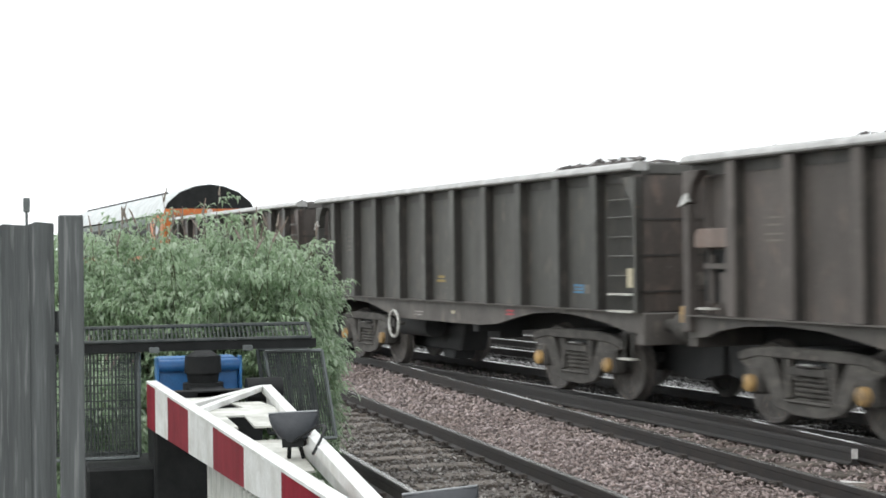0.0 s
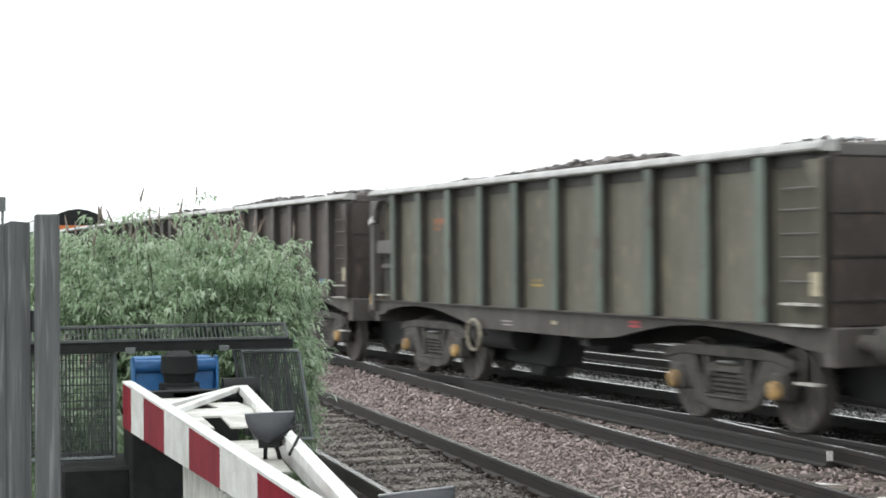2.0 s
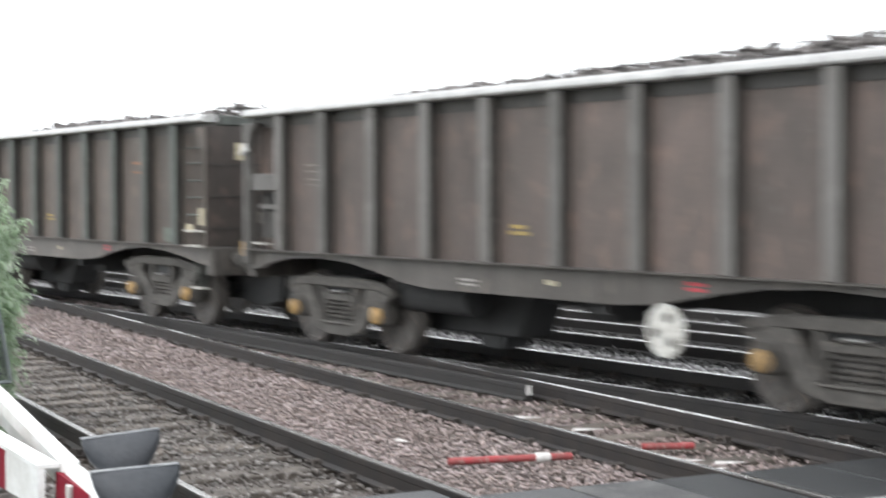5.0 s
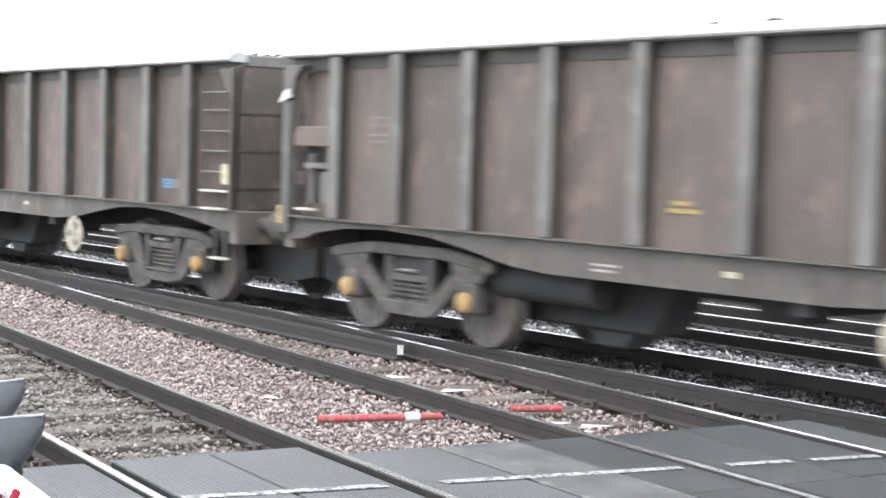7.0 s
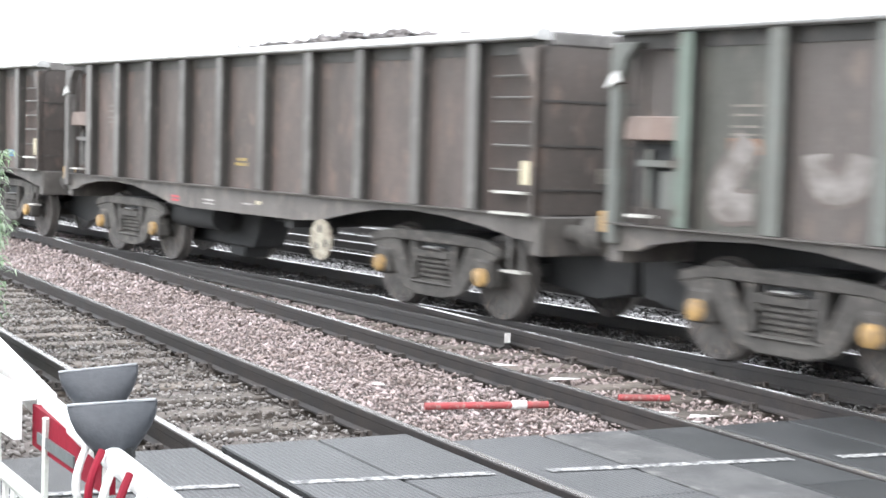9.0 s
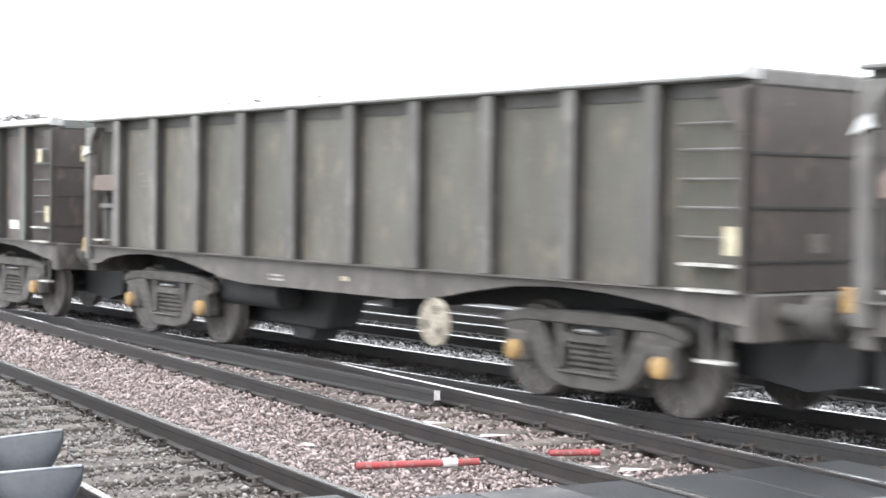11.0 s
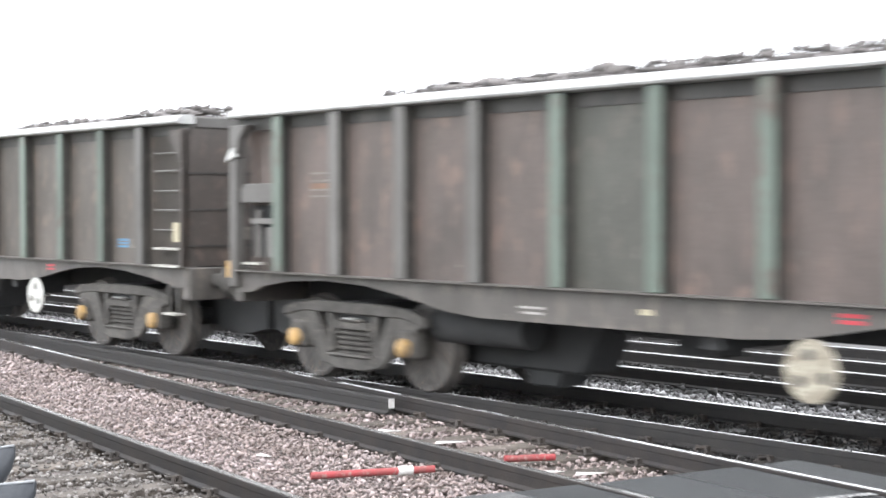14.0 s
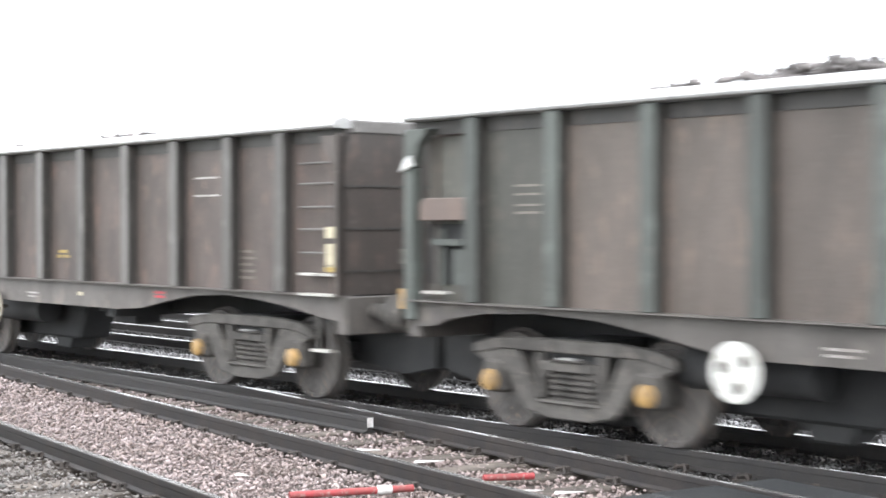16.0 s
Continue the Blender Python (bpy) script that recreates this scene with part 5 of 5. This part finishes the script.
    if i == 14:
        marks_at += [(-0.12, 1.86, 0.15, 0.12, M_CREAM, "cream label plate", -1.335), (-0.12, 1.47, 0.15, 0.05, M_LABELYEL, "yellow label strip", -1.338)]
        marks_at += [(-1.94, 1.34 + 0.075 * k, 0.36 - 0.04 * (k % 3), 0.03, M_FAINT, "faint stencil bar", -1.194) for k in range(5)]
    if i == 9:
        marks_at.append((-1.75, 1.43, 0.36, 0.14, M_WHITE, "white label plate", -1.194))
        marks_at.append((-0.5, 2.5, 0.16, 0.2, M_CREAM, "cream label plate", -1.3))
        marks_at.append((-10.85, 1.95, 0.4, 0.14, M_RUSTPATCH, "orange rust patch", -1.193))
    if i == 13:
        marks_at.append((-10.85, 2.16, 0.34, 0.06, M_RUSTPATCH, "orange rust patch", -1.193))
    if "b" in marks:
        zb = 1.76 if i == 13 else 1.46
        marks_at.append((-1.75, zb, 0.27, 0.115, M_LABELBLUE, "blue placard", -1.194))
        marks_at.append((-1.75, zb + 0.02, 0.2, 0.02, M_FAINT, "pale text bar", -1.199))
        marks_at.append((-1.75, zb - 0.02, 0.22, 0.02, M_FAINT, "pale text bar", -1.199))
        marks_at.append((-1.52, zb, 0.12, 0.12, M_FAINT, "faded grey label", -1.194))
    if "y" in marks:
        marks_at.append((-6.5, 1.585, 0.26, 0.04, M_LABELYEL, "yellow stencil bar", -1.218 if i == 9 else -1.2))
        marks_at.append((-6.5, 1.52, 0.36, 0.04, M_LABELYEL, "yellow stencil bar", -1.218 if i == 9 else -1.2))
    if "r" in marks:
        marks_at.append((-3.8, 1.11, 0.24, 0.03, M_LABELRED, "red stencil bar", -1.254))
        marks_at.append((-3.8, 1.06, 0.24, 0.03, M_LABELRED, "red stencil bar", -1.254))
    if "l" in marks:
        marks_at.append((-2.8, 2.5, 0.55, 0.022, M_OLDWHITE, "white stencil bar", -1.194))
        marks_at.append((-2.8, 2.29, 0.55, 0.022, M_OLDWHITE, "white stencil bar", -1.194))
    if "l" in marks and i in (9, 13):
        marks_at.append((-2.8, 2.395, 0.52, 0.17, M_DULLRED, "dull red painted patch", -1.193))
    for z in (2.3, 2.22, 2.12, 2.05):
        marks_at.append((-10.85, z, 0.34, 0.022, M_FAINT, "faint stencil bar", -1.194))
    marks_at += [(-7.35, 1.0, 0.34, 0.022, M_OLDWHITE, "white stencil bar", -1.254), (-7.35, 0.95, 0.3, 0.022, M_OLDWHITE, "white stencil bar", -1.254),
                 (-5.9, 1.03, 0.14, 0.05, M_CREAM, "small label", -1.254)]
    for u, z, wd, ht, mat, lab, y in marks_at:
        part("label_plate" if ht > 0.1 else "stencil", lambda: Shape().box(-wd / 2, 0, -ht / 2, wd / 2, 0.004, ht / 2), mat, w, lab, key=("mark", wd, ht), at=pose(ux(u), y, z))
    if "g" in marks:
        mids = [(RIBS[k] + RIBS[k + 1]) / 2 for k in range(9)]
        for k, kind in enumerate((0, 1, 2, 3, 4, 4, 5, 4)):
            at = pose(ux(mids[k]) + 0.02, 0, 1.31)
            part("overspray", lambda: graffiti_shape(kind, 0.165, 0.0028), M_OVERSPRAY, w, "thin grey overspray", key=("over", kind), at=at)
            part("spray_mark", lambda: graffiti_shape(kind), (M_OLDSPRAY, M_OLDSPRAY, M_OLDSPRAY, M_OLDSPRAY, M_GRAFFITI, M_GRAFFITI, M_GRAFFITI, M_GRAFFITI)[k], w, "sprayed white mark", key=("spray", kind), at=at)
    r = np.random.default_rng(100 + i)
    amount = 0.8 * rise * np.clip(np.convolve(r.uniform(0.0, 1.3, 15), (0.25, 0.5, 0.25), "valid"), 0, 1)
    shaped = {13: np.linspace(0.58, 0.74, 13), 5: np.linspace(0.4, 1.0, 13), 15: np.array((0, 0.2, 0.5, 0.7, 0.9, 0.8, 1, 0.9, 0.5, 0.3, 0.2, 0.1, 0)),
              12: np.array((0, 0, 0, 0.5, 0.9, 0.7, 1.1, 1.3, 0.9, 1.1, 1.4, 1.3, 0)), 0: np.array((0, 0.1, 0.3, 0.2, 0.2, 0.1, 0.1, 0.2, 0.3, 0.9, 1, 0.2, 0)),
              14: np.array((0, 0, 0, 0.8, 0.2, 0.5, 0.9, 0.6, 0.1, 0, 0, 0, 0)), 7: np.array((0, 0, 0, 0, 0.2, 0.9, 0.9, 0.6, 0.1, 0, 0, 0, 0)),
              8: np.array((0, 0.4, 0.7, 0.8, 0.95, 1.05, 1.2, 1.4, 1.25, 1.0, 0.8, 0.7, 0)),
              9: np.array((0, 0, 0, 0.2, 0.9, 0.7, 0.1, 0.1, 0.9, 0.6, 0.2, 0.1, 0))}
    if i in shaped:
        amount = rise * shaped[i]
    amount[0] = amount[12] = 0.0
    amount[1] *= 0.4
    load = part("scrap_load", heap(50 + i, amount), M_LOAD)
    tagged(load, "heap of dark scrap lying in a box wagon", "scrap", group="loads of the freight train", kind="stuff")
    MOVING.append((w, i))
    MOVING.append((load, i))


for i in sorted(WAGONS):
    wagon(i)


def locomotive():
    """Its trailing cab end and long body, drawn about the same middle as a wagon so that its rear stands at the last coupling."""
    w = thing("diesel_locomotive", "orange-ended diesel locomotive with pale arched roof", "locomotive")
    R, F = HALF + 0.2, HALF - 21.0
    arch = [(-1.33, 1.2), (-1.33, 3.2), (-1.2, 3.52), (-0.85, 3.82), (-0.4, 3.99), (0, 4.04), (0.4, 3.99), (0.85, 3.82), (1.2, 3.52), (1.33, 3.2), (1.33, 1.2)]
    part("body", Shape().bar([(-1.31, 1.1), (-1.31, 3.15), (1.31, 3.15), (1.31, 1.1)], F, R - 2.2), M_LOCOGREEN, w, bevel=0.02)
    part("roof", Shape().bar([p for p in arch if p[1] > 3.15], F, R - 0.02), M_LOCOROOF, w, "pale arched roof", smooth=True)
    cab = part("cab", Shape().bar([(-1.325, 1.2), (-1.325, 3.19), (1.325, 3.19), (1.325, 1.2)], R - 2.2, R - 0.15), M_ORANGE, w, "orange cab", bevel=0.03)
    part("dark_band", Shape().bar([(-1.28, 3.34), (-1.2, 3.5), (-0.85, 3.8), (-0.4, 3.97), (0, 4.02), (0.4, 3.97), (0.85, 3.8), (1.2, 3.5), (1.28, 3.34)], R - 0.019, R + 0.01), M_DARK, cab, "dark arched end above the cab")
    part("orange_band", Shape().bar([(-1.32, 3.16), (-1.32, 3.22), (-1.28, 3.335), (1.28, 3.335), (1.32, 3.22), (1.32, 3.16)], R - 0.019, R + 0.008), M_ORANGE, cab, "orange band below the arch")
    part("side_panel", Shape().box(R - 1.95, -1.338, 1.25, R - 0.55, -1.327, 3.0), M_LOCOGREEN, cab, "dark green cab side")
    part("roof_rail", Shape().tube((F + 1, -0.75, 3.88), (R - 2.5, -0.75, 3.88), 0.03, n=6), M_DARK, w, "dark rail along the roof edge")
    for y in (-0.62, 0.62):
        part("windscreen", Shape().box(R - 0.15, y - 0.45, 2.25, R - 0.13, y + 0.45, 2.95), M_GLASS, cab, "dark windscreen")
    part("headlight", Shape().tube((R + 0.008, 0, 3.25), (R + 0.03, 0, 3.25), 0.08, n=14), M_LITTER, cab, "round headlight", smooth=True)
    part("cab_door", Shape().box(R - 1.9, -1.350, 1.3, R - 1.25, -1.339, 2.95), M_ORANGE, cab)
    part("cab_window", Shape().box(R - 1.15, -1.346, 2.3, R - 0.65, -1.339, 2.9), M_GLASS, cab, "dark side window")
    for k in range(9):
        x = R - 3.6 - 1.7 * k
        part("side_grille", Shape().box(x - 0.6, -1.33, 2.1, x + 0.6, -1.312, 2.95), M_DARK, w, "dark side grille", bevel=0.004)
    part("waist_band", Shape().box(F + 0.1, -1.335, 1.75, R - 2.25, -1.313, 2.0), M_ORANGE, w, "orange waist band")
    part("underframe", Shape().box(F, -1.2, 0.75, R, 1.2, 1.1).box(F + 7, -1.25, 0.35, R - 7.5, 1.25, 0.8), M_UNDER, w)
    for y in (-0.87, 0.87):
        part("buffer", Shape().tube((R, y, 1.02), (R + 0.5, y, 1.02), 0.12, n=12), M_DARK, w, smooth=True)
    for c in (R - 4.0, F + 4.0):
        b = part("bogie", Shape().box(-2.3, -1.1, 0.45, 2.3, -0.95, 0.85).box(-2.3, 0.95, 0.45, 2.3, 1.1, 0.85), M_BOGIE, w, at=pose(c, 0, 0), bevel=0.03)
        for dx in (-1.8, 0, 1.8):
            ws = part("wheelset", None, M_WHEEL, w, key="axle", at=pose(c + dx, 0, 0.46), smooth=True)
            part("wheel", None, M_WHEEL, ws, key="wheel", at=pose(0, -0.7525, 0))
            part("wheel", None, M_WHEEL, ws, key="wheel", at=pose(0, 0.7525, 0, 0, 0, 180))
            SPINNING.append((ws, c + dx))
    MOVING.append((w, -2))


locomotive()


# ---- movement ----
PITCH, START, SPEED, GAIN = 13.6215, -3.444, 11.696, 0.01245


def run(t):
    """How far the train has rolled on by t seconds."""
    return SPEED * t + GAIN * (t - 8) ** 2


DRIFT = ((-1, -0.1), (3.5, -0.1), (5.2, 0.06), (7.4, 0.12), (9, 0.02), (12.5, 0.0), (13.5, -0.06), (14.5, -0.18), (15, -0.2), (15.5, -0.2), (16, 0.05), (17, 0.05))


def motions():
    for ob, i in MOVING:
        rows = []
        for k in range(-1, 34):
            t = k * 0.5
            s = START + PITCH * i - run(t) - HALF + float(np.interp(t, *zip(*DRIFT)))
            ahead = min(max(0.0, -s - 12.0), 60.0)          # the line bends a little far ahead
            p = TRAIN_ORIGIN + ALONG * s + ASIDE * (0.0009 * ahead ** 2)
            rows.append((t, Matrix.Translation(p) @ pose(0, 0, 0, 0, 0, TURN - math.degrees(0.0018 * ahead))))
        walk(ob, rows)
    for ob, x in SPINNING:
        walk(ob, [(k / 30, pose(x, 0, 0.46, 0, math.degrees(-run(k / 30) / 0.46), 0)) for k in range(-1, 482)])


motions()
